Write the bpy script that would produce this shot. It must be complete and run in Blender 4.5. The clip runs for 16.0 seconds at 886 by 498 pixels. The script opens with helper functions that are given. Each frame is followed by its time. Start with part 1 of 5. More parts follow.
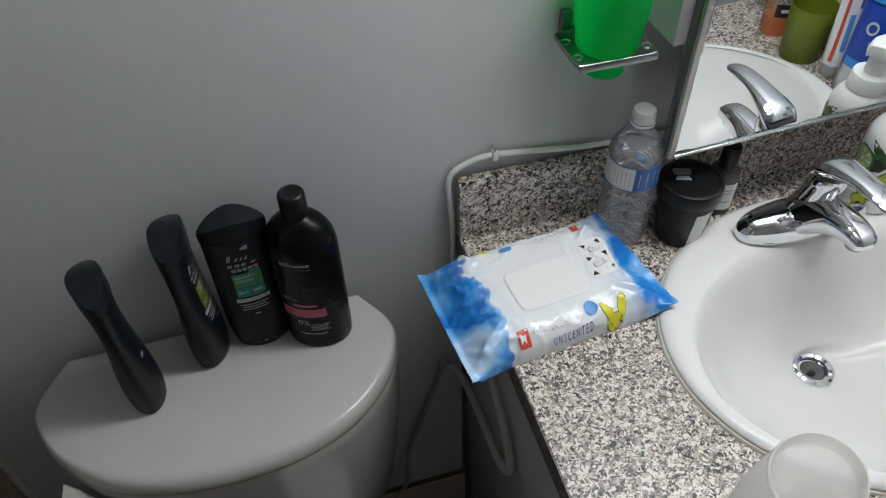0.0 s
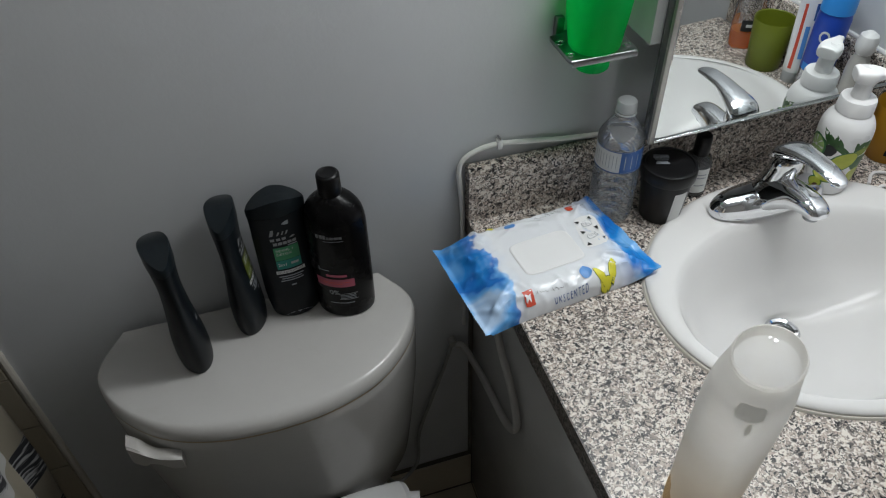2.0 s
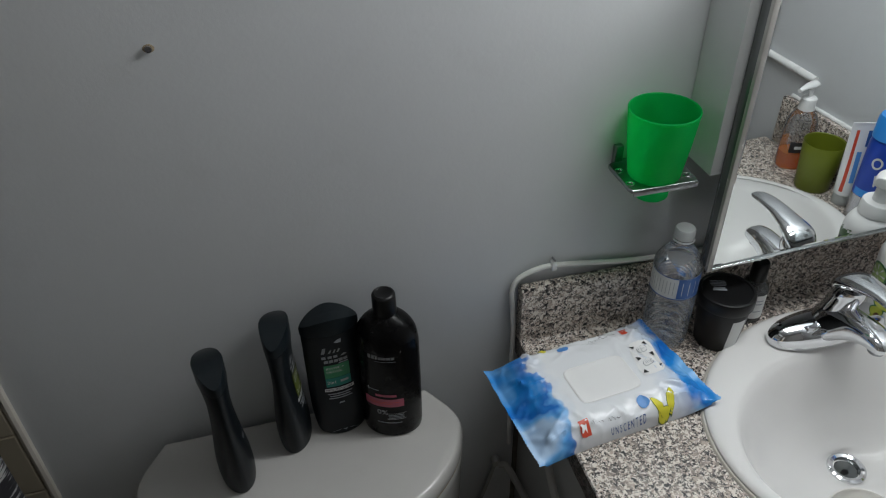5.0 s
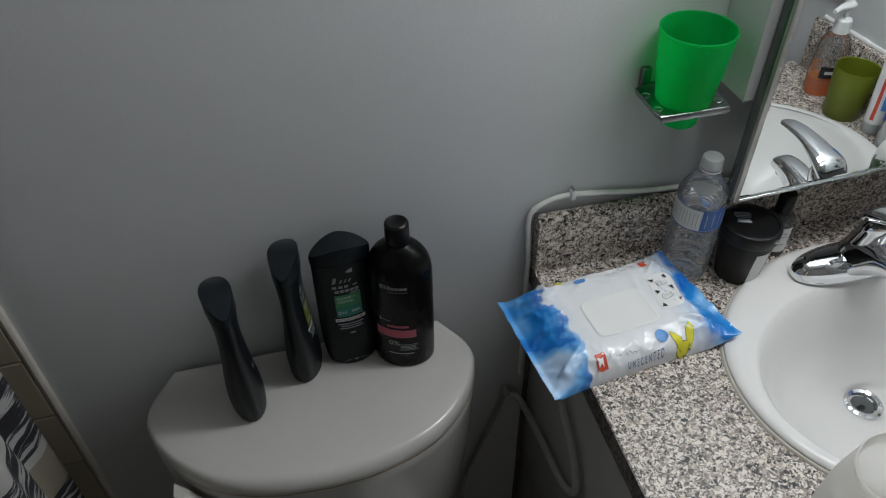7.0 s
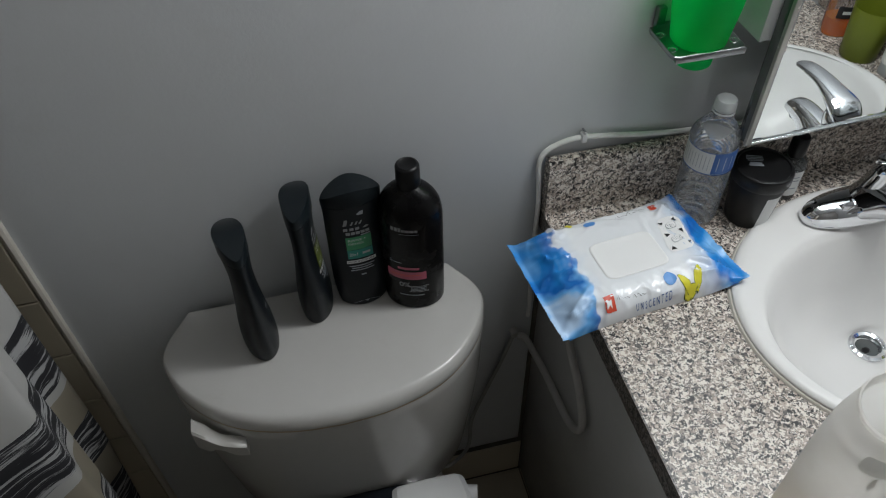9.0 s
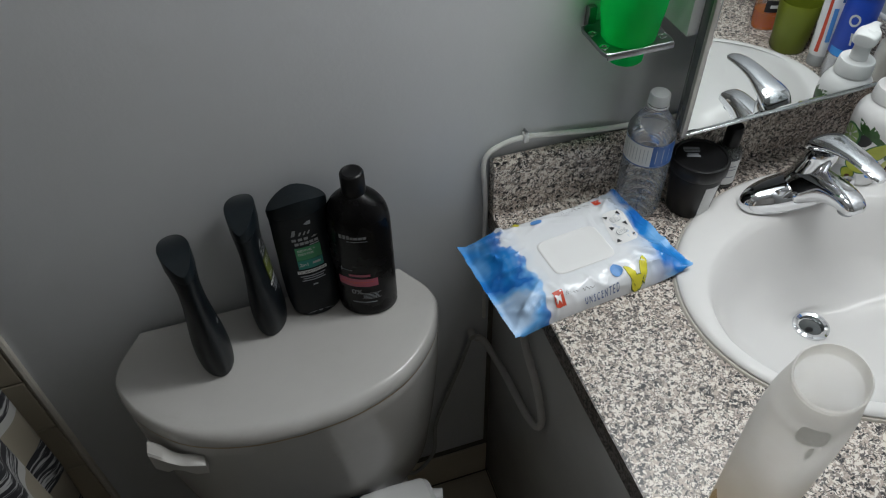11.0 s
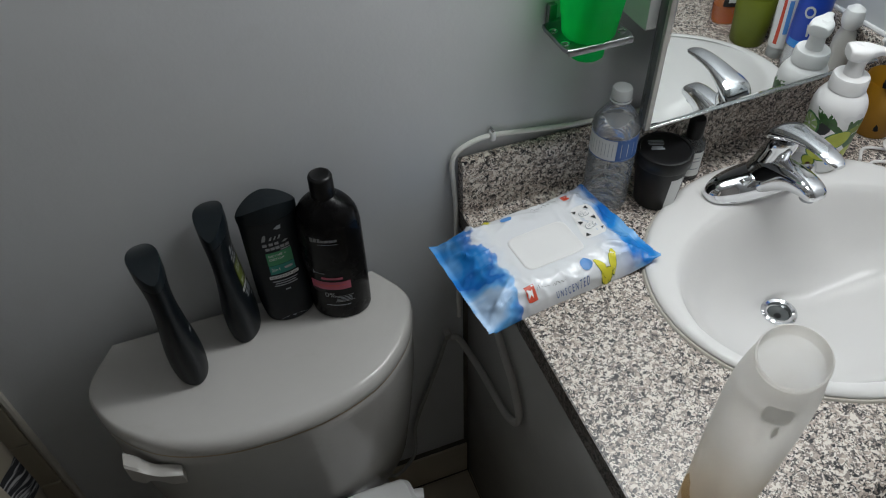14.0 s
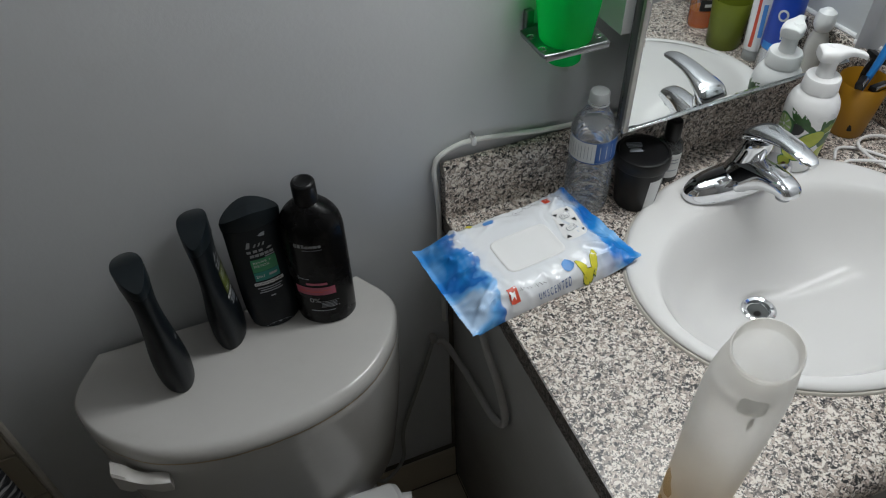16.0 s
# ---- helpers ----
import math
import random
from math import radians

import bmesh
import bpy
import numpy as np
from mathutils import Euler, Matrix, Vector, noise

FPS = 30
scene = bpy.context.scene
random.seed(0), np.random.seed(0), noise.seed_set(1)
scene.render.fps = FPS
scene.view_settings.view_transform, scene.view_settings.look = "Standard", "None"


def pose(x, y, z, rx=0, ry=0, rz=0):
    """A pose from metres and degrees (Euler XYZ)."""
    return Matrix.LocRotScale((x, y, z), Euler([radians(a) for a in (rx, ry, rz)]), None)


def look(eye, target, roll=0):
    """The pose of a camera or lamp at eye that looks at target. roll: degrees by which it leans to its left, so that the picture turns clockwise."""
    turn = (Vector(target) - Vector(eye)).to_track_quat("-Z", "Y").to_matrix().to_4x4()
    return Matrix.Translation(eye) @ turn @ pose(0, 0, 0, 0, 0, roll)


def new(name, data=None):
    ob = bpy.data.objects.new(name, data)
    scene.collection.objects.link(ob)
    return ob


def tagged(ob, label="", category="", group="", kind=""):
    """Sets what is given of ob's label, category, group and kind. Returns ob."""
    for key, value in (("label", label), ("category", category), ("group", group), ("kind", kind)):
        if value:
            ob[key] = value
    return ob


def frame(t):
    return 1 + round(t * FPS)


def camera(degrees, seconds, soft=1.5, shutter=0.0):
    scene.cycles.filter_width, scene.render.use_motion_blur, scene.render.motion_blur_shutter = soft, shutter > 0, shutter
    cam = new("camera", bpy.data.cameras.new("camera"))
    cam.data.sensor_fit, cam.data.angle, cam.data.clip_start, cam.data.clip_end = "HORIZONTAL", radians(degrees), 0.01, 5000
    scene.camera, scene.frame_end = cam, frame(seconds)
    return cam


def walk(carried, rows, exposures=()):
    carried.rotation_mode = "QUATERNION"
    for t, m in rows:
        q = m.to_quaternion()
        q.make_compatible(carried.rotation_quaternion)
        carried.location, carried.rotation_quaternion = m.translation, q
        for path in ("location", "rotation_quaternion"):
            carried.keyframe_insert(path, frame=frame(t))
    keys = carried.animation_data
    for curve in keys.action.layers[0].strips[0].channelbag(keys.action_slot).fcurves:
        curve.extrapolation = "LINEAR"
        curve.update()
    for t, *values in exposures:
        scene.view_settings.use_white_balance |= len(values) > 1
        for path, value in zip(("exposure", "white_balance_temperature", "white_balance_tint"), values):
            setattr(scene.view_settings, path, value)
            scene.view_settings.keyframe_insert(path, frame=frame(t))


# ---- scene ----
cam = camera(61.9, 16.0, 1.1)
PATH = [
    (0, (-0.199, -0.675, 1.506), (0.152, 0.655, 0.055), -1.8),
    (0.5, (-0.229, -0.688, 1.529), (0.177, 0.672, 0.119), -1.7),
    (1, (-0.234, -0.777, 1.524), (0.155, 0.597, 0.123), -1.6),
    (1.5, (-0.263, -0.81, 1.531), (0.125, 0.577, 0.143), -1.7),
    (2, (-0.274, -0.807, 1.545), (0.13, 0.577, 0.159), -1.6),
    (2.5, (-0.263, -0.805, 1.547), (0.149, 0.572, 0.157), -1.6),
    (3, (-0.254, -0.798, 1.539), (0.163, 0.612, 0.184), -1.6),
    (3.5, (-0.266, -0.786, 1.551), (0.142, 0.728, 0.309), -1.4),
    (3.7, (-0.274, -0.787, 1.576), (0.124, 0.766, 0.38), -1.5),
    (5.8, (-0.309, -0.743, 1.571), (0.073, 0.786, 0.341), -1.0),
    (6, (-0.31, -0.741, 1.571), (0.064, 0.766, 0.31), -0.9),
    (6.5, (-0.306, -0.735, 1.558), (0.051, 0.73, 0.243), -0.9),
    (7, (-0.308, -0.728, 1.552), (0.035, 0.701, 0.195), -1.0),
    (7.5, (-0.317, -0.731, 1.556), (0.013, 0.665, 0.162), -1.1),
    (8, (-0.322, -0.731, 1.555), (-0.009, 0.631, 0.125), -1.3),
    (8.5, (-0.318, -0.731, 1.553), (-0.014, 0.607, 0.098), -1.2),
    (9, (-0.314, -0.732, 1.553), (-0.015, 0.599, 0.091), -1.4),
    (9.5, (-0.313, -0.735, 1.554), (0.004, 0.594, 0.093), -1.4),
    (10, (-0.309, -0.737, 1.555), (0.044, 0.586, 0.097), -1.4),
    (12.5, (-0.292, -0.764, 1.549), (0.135, 0.569, 0.12), -1.9),
    (13, (-0.293, -0.761, 1.552), (0.142, 0.565, 0.119), -1.9),
    (13.5, (-0.295, -0.763, 1.553), (0.145, 0.569, 0.127), -2.1),
    (14, (-0.294, -0.76, 1.552), (0.165, 0.553, 0.115), -1.9),
    (14.5, (-0.292, -0.767, 1.552), (0.204, 0.53, 0.112), -1.6),
    (15, (-0.285, -0.775, 1.55), (0.214, 0.524, 0.114), -2.0),
    (15.5, (-0.284, -0.778, 1.548), (0.209, 0.529, 0.117), -2.2),
    (16, (-0.292, -0.773, 1.556), (0.203, 0.542, 0.133), -1.9),
]
walk(cam, [(t, look(eye, target, roll)) for t, eye, target, roll in PATH],
     [(0.0, -0.02), (0.5, -0.18), (1.0, -0.18), (2.0, -0.07), (3.5, -0.15), (6.0, -0.40), (7.0, -0.27), (8.0, -0.15), (9.5, -0.10), (12.5, -0.15), (14.5, -0.13), (16.0, -0.13)])

# ---- light ----
world = bpy.data.worlds.new("world")
scene.world = world
world.use_nodes = True
world.node_tree.nodes["Background"].inputs[0].default_value = (0.8, 0.85, 0.9, 1)
world.node_tree.nodes["Background"].inputs[1].default_value = 0.05


# three globes in a row over the mirror cabinet
for x in (0.21, 0.39, 0.57):
    globe = bpy.data.lights.new("globe_lamp", "POINT")
    globe.energy, globe.color, globe.shadow_soft_size = 7.0, (0.965, 0.995, 1.0), 0.09
    new("globe_lamp", globe).location = (x, -0.23, 1.76)
scene.view_settings.exposure = 0.0


# ---- materials ----
def nodes_of(name):
    m = bpy.data.materials.new(name)
    m.use_nodes = True
    t = m.node_tree
    return m, t.nodes, t.links, t.nodes["Principled BSDF"]


def coords(n, l, scale=1.0):
    tc = n.new("ShaderNodeTexCoord")
    mp = n.new("ShaderNodeMapping")
    mp.inputs["Scale"].default_value = (scale,) * 3
    l.new(tc.outputs["Object"], mp.inputs["Vector"])
    return mp.outputs["Vector"]


def noise_tex(n, l, vec, scale, detail=4.0, rough=0.55, distort=0.0):
    t = n.new("ShaderNodeTexNoise")
    t.inputs["Scale"].default_value, t.inputs["Detail"].default_value = scale, detail
    t.inputs["Roughness"].default_value, t.inputs["Distortion"].default_value = rough, distort
    l.new(vec, t.inputs["Vector"])
    return t


def ramp(n, l, fac, stops, mode="LINEAR"):
    r = n.new("ShaderNodeValToRGB")
    r.color_ramp.interpolation = mode
    e = r.color_ramp.elements
    while len(e) < len(stops):
        e.new(0.5)
    for k, (p, c) in zip(e, stops):
        k.position, k.color = p, (*c, 1)
    l.new(fac, r.inputs[0])
    return r.outputs[0]


def mix(n, l, fac, a, b, kind="MIX"):
    m = n.new("ShaderNodeMix")
    m.data_type, m.blend_type = "RGBA", kind
    for sock, v in ((m.inputs[0], fac), (m.inputs[6], a), (m.inputs[7], b)):
        if isinstance(v, (int, float)):
            sock.default_value = v
        elif isinstance(v, tuple):
            sock.default_value = (*v, 1)
        else:
            l.new(v, sock)
    return m.outputs[2]


def mat(name, base, rough=0.5, metal=0.0, var=0.08, big=6.0, fine=90.0, bump=0.0, bscale=300.0, coat=0.0, dirt=None, dirt_amount=0.3, sheen=0.0, spec=0.5):
    """Plain surface: base colour with cloudy and fine variation, uneven gloss, slight relief."""
    m, n, l, p = nodes_of(name)
    v = coords(n, l)
    a = noise_tex(n, l, v, big, 5.0)
    b = noise_tex(n, l, v, fine, 6.0)
    lo = tuple(max(0.0, c * (1 - var)) for c in base)
    hi = tuple(min(1.0, c * (1 + var)) for c in base)
    col = mix(n, l, ramp(n, l, a.outputs[0], [(0.3, (0, 0, 0)), (0.7, (1, 1, 1))]), lo, hi)
    col = mix(n, l, 0.35, col, mix(n, l, b.outputs[0], lo, hi))
    if dirt:
        d = noise_tex(n, l, v, big * 2.3, 8.0, 0.7, 0.4)
        f = ramp(n, l, d.outputs[0], [(0.58, (0, 0, 0)), (0.78, (dirt_amount,) * 3)])
        col = mix(n, l, f, col, dirt)
    l.new(col, p.inputs["Base Color"])
    r = n.new("ShaderNodeMapRange")
    r.inputs["To Min"].default_value, r.inputs["To Max"].default_value = max(0.0, rough * 0.8), min(1.0, rough * 1.25)
    l.new(a.outputs[0], r.inputs[0])
    l.new(r.outputs[0], p.inputs["Roughness"])
    p.inputs["Metallic"].default_value = metal
    p.inputs["Coat Weight"].default_value = coat
    p.inputs["Specular IOR Level"].default_value = spec
    if sheen:
        p.inputs["Sheen Weight"].default_value = sheen
    if bump:
        c = noise_tex(n, l, v, bscale, 3.0)
        bp = n.new("ShaderNodeBump")
        bp.inputs["Strength"].default_value, bp.inputs["Distance"].default_value = bump, 0.002
        l.new(c.outputs[0], bp.inputs["Height"])
        l.new(bp.outputs[0], p.inputs["Normal"])
    return m


def translucent(name, base, share=0.4, clear=0.0, rough=0.35, tint=None):
    """Cloudy plastic that lets light through."""
    m, n, l, p = nodes_of(name)
    v = coords(n, l)
    a = noise_tex(n, l, v, 25.0, 5.0)
    col = mix(n, l, a.outputs[0], tuple(c * 0.9 for c in base), tuple(min(1, c * 1.08) for c in base))
    l.new(col, p.inputs["Base Color"])
    p.inputs["Roughness"].default_value = rough
    t = n.new("ShaderNodeBsdfTranslucent")
    l.new(col, t.inputs["Color"])
    ms = n.new("ShaderNodeMixShader")
    ms.inputs[0].default_value = share
    l.new(p.outputs[0], ms.inputs[1])
    l.new(t.outputs[0], ms.inputs[2])
    out = ms.outputs[0]
    if clear:
        tr = n.new("ShaderNodeBsdfTransparent")
        tr.inputs[0].default_value = (*(tint or [min(1, 0.5 + c * 0.5) for c in base]), 1)
        m2 = n.new("ShaderNodeMixShader")
        m2.inputs[0].default_value = clear
        l.new(out, m2.inputs[1])
        l.new(tr.outputs[0], m2.inputs[2])
        out = m2.outputs[0]
    l.new(out, n["Material Output"].inputs[0])
    return m


def clear_plastic(name, tint=(0.93, 0.95, 0.96), haze=0.06):
    """Thin clear wall: see-through, glossier at the rim."""
    m, n, l, p = nodes_of(name)
    n.remove(p)
    tr = n.new("ShaderNodeBsdfTransparent")
    tr.inputs[0].default_value = (*tint, 1)
    gl = n.new("ShaderNodeBsdfGlossy")
    gl.inputs["Roughness"].default_value = 0.06
    df = n.new("ShaderNodeBsdfDiffuse")
    df.inputs[0].default_value = (0.75, 0.78, 0.8, 1)
    lw = n.new("ShaderNodeLayerWeight")
    lw.inputs[0].default_value = 0.35
    mx = n.new("ShaderNodeMixShader")
    l.new(lw.outputs["Fresnel"], mx.inputs[0])
    l.new(tr.outputs[0], mx.inputs[1])
    l.new(gl.outputs[0], mx.inputs[2])
    m2 = n.new("ShaderNodeMixShader")
    m2.inputs[0].default_value = haze
    l.new(mx.outputs[0], m2.inputs[1])
    l.new(df.outputs[0], m2.inputs[2])
    l.new(m2.outputs[0], n["Material Output"].inputs[0])
    return m


def laminate(name, tone=1.0):
    """Speckled granite-pattern laminate: flakes of white, grey, beige and near-black."""
    m, n, l, p = nodes_of(name)
    v = coords(n, l)
    w = noise_tex(n, l, v, 170.0, 1.0)
    add = n.new("ShaderNodeMix")
    add.data_type = "VECTOR"
    add.inputs[0].default_value = 0.0125
    l.new(v, add.inputs[4])
    l.new(w.outputs[1], add.inputs[5])

    def flakes(scale, stops):
        vo = n.new("ShaderNodeTexVoronoi")
        vo.inputs["Scale"].default_value = scale
        l.new(add.outputs[1], vo.inputs["Vector"])
        sep = n.new("ShaderNodeSeparateColor")
        l.new(vo.outputs["Color"], sep.inputs[0])
        return ramp(n, l, sep.outputs[0], stops, "CONSTANT"), sep.outputs[1]

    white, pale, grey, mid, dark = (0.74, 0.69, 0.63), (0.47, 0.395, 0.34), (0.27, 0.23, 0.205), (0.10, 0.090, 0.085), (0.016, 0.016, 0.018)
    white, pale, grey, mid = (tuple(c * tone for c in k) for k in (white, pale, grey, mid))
    big, r1 = flakes(285.0, [(0.0, white), (0.26, pale), (0.48, grey), (0.64, mid), (0.78, white), (0.86, dark)])
    small, r2 = flakes(430.0, [(0.0, grey), (0.25, white), (0.48, dark), (0.63, pale), (0.82, mid)])
    pick = ramp(n, l, r2, [(0.0, (0, 0, 0)), (0.70, (1, 1, 1))], "CONSTANT")
    col = mix(n, l, pick, big, small)
    cloud = noise_tex(n, l, v, 9.0, 4.0)
    col = mix(n, l, 0.25, col, mix(n, l, cloud.outputs[0], (0.85, 0.82, 0.8), (1.0, 1.0, 1.0)), "MULTIPLY")
    l.new(col, p.inputs["Base Color"])
    p.inputs["Roughness"].default_value = 0.30
    p.inputs["Specular IOR Level"].default_value = 0.30
    bp = n.new("ShaderNodeBump")
    bp.inputs["Strength"].default_value, bp.inputs["Distance"].default_value = 0.03, 0.001
    l.new(noise_tex(n, l, v, 260.0).outputs[0], bp.inputs["Height"])
    l.new(bp.outputs[0], p.inputs["Normal"])
    return m


def curtain_cloth(name):
    """White and sand cloth with broad brush-stroked black bands."""
    m, n, l, p = nodes_of(name)
    v = coords(n, l)
    sep = n.new("ShaderNodeSeparateXYZ")
    l.new(v, sep.inputs[0])
    wob = noise_tex(n, l, v, 5.0, 2.0)
    z = n.new("ShaderNodeMath")
    z.operation = "MULTIPLY_ADD"
    z.inputs[1].default_value = 0.10
    l.new(wob.outputs[0], z.inputs[0])
    l.new(sep.outputs[2], z.inputs[2])
    flat = n.new("ShaderNodeCombineXYZ")
    l.new(z.outputs[0], flat.inputs[2])
    ys = n.new("ShaderNodeMath")
    ys.operation = "MULTIPLY"
    ys.inputs[1].default_value = 0.10
    l.new(sep.outputs[1], ys.inputs[0])
    l.new(ys.outputs[0], flat.inputs[1])
    half = n.new("ShaderNodeMath")
    half.operation = "MULTIPLY"
    half.inputs[1].default_value = 0.5
    l.new(z.outputs[0], half.inputs[0])
    strokes = noise_tex(n, l, flat.outputs[0], 135.0, 5.0, 0.62)
    k0, k1 = (0, 0, 0), (1, 1, 1)
    f = ramp(n, l, half.outputs[0], [(0.0, k0), (0.10, k1), (0.155, k0), (0.20, k1), (0.2625, k0), (0.2975, k1), (0.340, k0), (0.3925, k1), (0.4475, k0), (0.56, k1), (0.60, k0), (0.615, k1), (0.65, k0), (0.76, k1), (0.84, k0)], "CONSTANT")
    g = ramp(n, l, strokes.outputs[0], [(0.51, (1, 1, 1)), (0.57, (0, 0, 0))])
    sand = ramp(n, l, half.outputs[0], [(0.0, k0), (0.155, k1), (0.200, k0), (0.2625, k1), (0.2975, k0), (0.340, k1), (0.385, k0), (0.65, k1), (0.74, k0)], "CONSTANT")
    ground = mix(n, l, sand, (0.42, 0.415, 0.40), (0.27, 0.24, 0.185))
    ink = mix(n, l, g, (0.40, 0.40, 0.40), (0.02, 0.02, 0.024))
    l.new(mix(n, l, f, ground, ink), p.inputs["Base Color"])
    p.inputs["Roughness"].default_value = 0.8
    bp = n.new("ShaderNodeBump")
    bp.inputs["Strength"].default_value, bp.inputs["Distance"].default_value = 0.15, 0.001
    l.new(noise_tex(n, l, v, 700.0).outputs[0], bp.inputs["Height"])
    l.new(bp.outputs[0], p.inputs["Normal"])
    return m


def tile_glaze(name, base, rough):
    """Glazed tile: each piece a shade of its own, with clouds in the glaze."""
    m, n, l, p = nodes_of(name)
    info = n.new("ShaderNodeObjectInfo")
    v = coords(n, l)
    a = noise_tex(n, l, v, 14.0, 6.0)
    col = mix(n, l, a.outputs[0], tuple(c * 0.85 for c in base), tuple(c * 1.1 for c in base))
    col = mix(n, l, 0.4, col, mix(n, l, info.outputs["Random"], tuple(c * 0.85 for c in base), tuple(c * 1.12 for c in base)))
    l.new(col, p.inputs["Base Color"])
    p.inputs["Roughness"].default_value = rough
    return m


def pack_film(name):
    """Printed plastic film: white middle, watercolour-blue ends."""
    m, n, l, p = nodes_of(name)
    v = coords(n, l)
    sep = n.new("ShaderNodeSeparateXYZ")
    l.new(v, sep.inputs[0])
    wob = noise_tex(n, l, v, 15.0, 3.0, 0.5, 0.3)
    ax = n.new("ShaderNodeMath")
    ax.operation = "MULTIPLY_ADD"
    ax.inputs[1].default_value = 0.09
    l.new(wob.outputs[0], ax.inputs[0])
    l.new(sep.outputs[0], ax.inputs[2])
    lft = ramp(n, l, shift(n, l, ax.outputs[0], 0.175, 2.5), [(0.325, (1, 1, 1)), (0.343, (0.9, 0.9, 0.9)), (0.347, (0.12, 0.12, 0.12)), (0.39, (0, 0, 0))])
    rgt = ramp(n, l, shift(n, l, ax.outputs[0], 0.205, 2.5), [(0.80, (0, 0, 0)), (0.875, (0.28, 0.28, 0.28)), (0.90, (0.45, 0.45, 0.45)), (0.925, (1, 1, 1))])
    wash = noise_tex(n, l, v, 11.0, 3.0, 0.5, 0.6)
    blues = ramp(n, l, wash.outputs[0], [(0.34, (0.50, 0.68, 0.92)), (0.40, (0.14, 0.42, 0.82)), (0.46, (0.012, 0.15, 0.55)), (0.56, (0.02, 0.25, 0.70)), (0.66, (0.20, 0.48, 0.86))])
    spot = ramp(n, l, noise_tex(n, l, v, 19.0, 3.0, 0.5, 0.3).outputs[0], [(0.66, (0, 0, 0)), (0.675, (0.5, 0.5, 0.5)), (0.75, (0.7, 0.7, 0.7))])
    near = ramp(n, l, shift(n, l, sep.outputs[0], 0.175, 2.5), [(0.33, (1, 1, 1)), (0.38, (0, 0, 0))])
    both = mix(n, l, 1.0, mix(n, l, 1.0, lft, rgt, "ADD"), mix(n, l, 1.0, spot, near, "MULTIPLY"), "ADD")
    l.new(mix(n, l, both, (0.80, 0.82, 0.85), blues), p.inputs["Base Color"])
    p.inputs["Roughness"].default_value = 0.17
    bp = n.new("ShaderNodeBump")
    bp.inputs["Strength"].default_value, bp.inputs["Distance"].default_value = 0.8, 0.005
    fold = noise_tex(n, l, v, 30.0, 3.0, 0.55, 0.6)
    fold.noise_type = "RIDGED_MULTIFRACTAL"
    l.new(fold.outputs[0], bp.inputs["Height"])
    l.new(bp.outputs[0], p.inputs["Normal"])
    return m


def shift(n, l, value, add, times):
    a = n.new("ShaderNodeMath")
    a.operation = "ADD"
    a.inputs[1].default_value = add
    l.new(value, a.inputs[0])
    b = n.new("ShaderNodeMath")
    b.operation = "MULTIPLY"
    b.inputs[1].default_value = times
    l.new(a.outputs[0], b.inputs[0])
    return b.outputs[0]


WALL = mat("wall_paint", (0.60, 0.615, 0.632), 0.42, var=0.035, big=2.5, fine=40, bump=0.10, bscale=160, dirt=(0.46, 0.45, 0.44), dirt_amount=0.25)
CEILING = mat("low_bounce_ceiling", (0.42, 0.42, 0.42), 0.8, var=0.03)
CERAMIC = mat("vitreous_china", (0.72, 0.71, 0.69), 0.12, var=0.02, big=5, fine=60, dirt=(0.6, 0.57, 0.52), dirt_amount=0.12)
# tank china set below the bowl's white, the dim corner's shade in its colour
TANK_CERAMIC_DIM = mat("dimmed_tank_china", (0.51, 0.50, 0.48), 0.18, var=0.05, big=5, fine=60, dirt=(0.36, 0.33, 0.28), dirt_amount=0.25)
SINK_CERAMIC = mat("sink_china", (0.74, 0.733, 0.722), 0.14, var=0.015, big=5, fine=60, spec=0.18)
CAULK = mat("aged_caulk", (0.58, 0.55, 0.49), 0.6, var=0.12, big=20, dirt=(0.3, 0.25, 0.18), dirt_amount=0.5)
GRIME = mat("grime", (0.34, 0.27, 0.18), 0.8, var=0.3, big=30)
CHROME = mat("chrome", (0.74, 0.75, 0.77), 0.05, 1.0, var=0.03, big=12, fine=120)
DULL_CHROME = mat("dull_chrome", (0.28, 0.29, 0.30), 0.30, 1.0, var=0.15, big=30, dirt=(0.2, 0.19, 0.17), dirt_amount=0.6)
MIRROR = mat("mirror_silver", (0.86, 0.89, 0.885), 0.0, 1.0, var=0.005)
EDGE_METAL = mat("polished_edge", (0.40, 0.42, 0.42), 0.16, 1.0, var=0.08, big=40)
DARK_EDGE = mat("dark_door_edge", (0.16, 0.17, 0.17), 0.16, 0.6, var=0.12, big=40)
CAB_SIDE = mat("white_cabinet_side", (0.66, 0.68, 0.68), 0.22, var=0.02)
DIM_WALL = mat("dim_front_wall", (0.26, 0.245, 0.23), 0.5, var=0.2, big=8)
TRIM_PALE = mat("pale_bevel_strip", (0.44, 0.425, 0.40), 0.25, 0.45, var=0.12, big=40)
VANITY = mat("grey_vanity_paint", (0.48, 0.475, 0.465), 0.22, var=0.06, big=5, fine=40, bump=0.03)
LAMINATE = laminate("speckled_laminate")
# same laminate with dimmed flakes: the shade of the unlit end, painted in
EDGE_SHADED = laminate("shaded_laminate_strip", 0.38)
TILE = tile_glaze("beige_wall_tile", (0.43, 0.38, 0.29), 0.3)
FLOOR_TILE = tile_glaze("tan_floor_tile", (0.52, 0.46, 0.36), 0.35)
GROUT = mat("dark_grout", (0.13, 0.115, 0.095), 0.9, var=0.3, big=30)
PALE_GROUT = mat("pale_grout", (0.36, 0.33, 0.26), 0.9, var=0.2, big=30)
BLACK = mat("satin_black_plastic", (0.006, 0.006, 0.0065), 0.34, var=0.15, big=30, fine=200, spec=0.28)
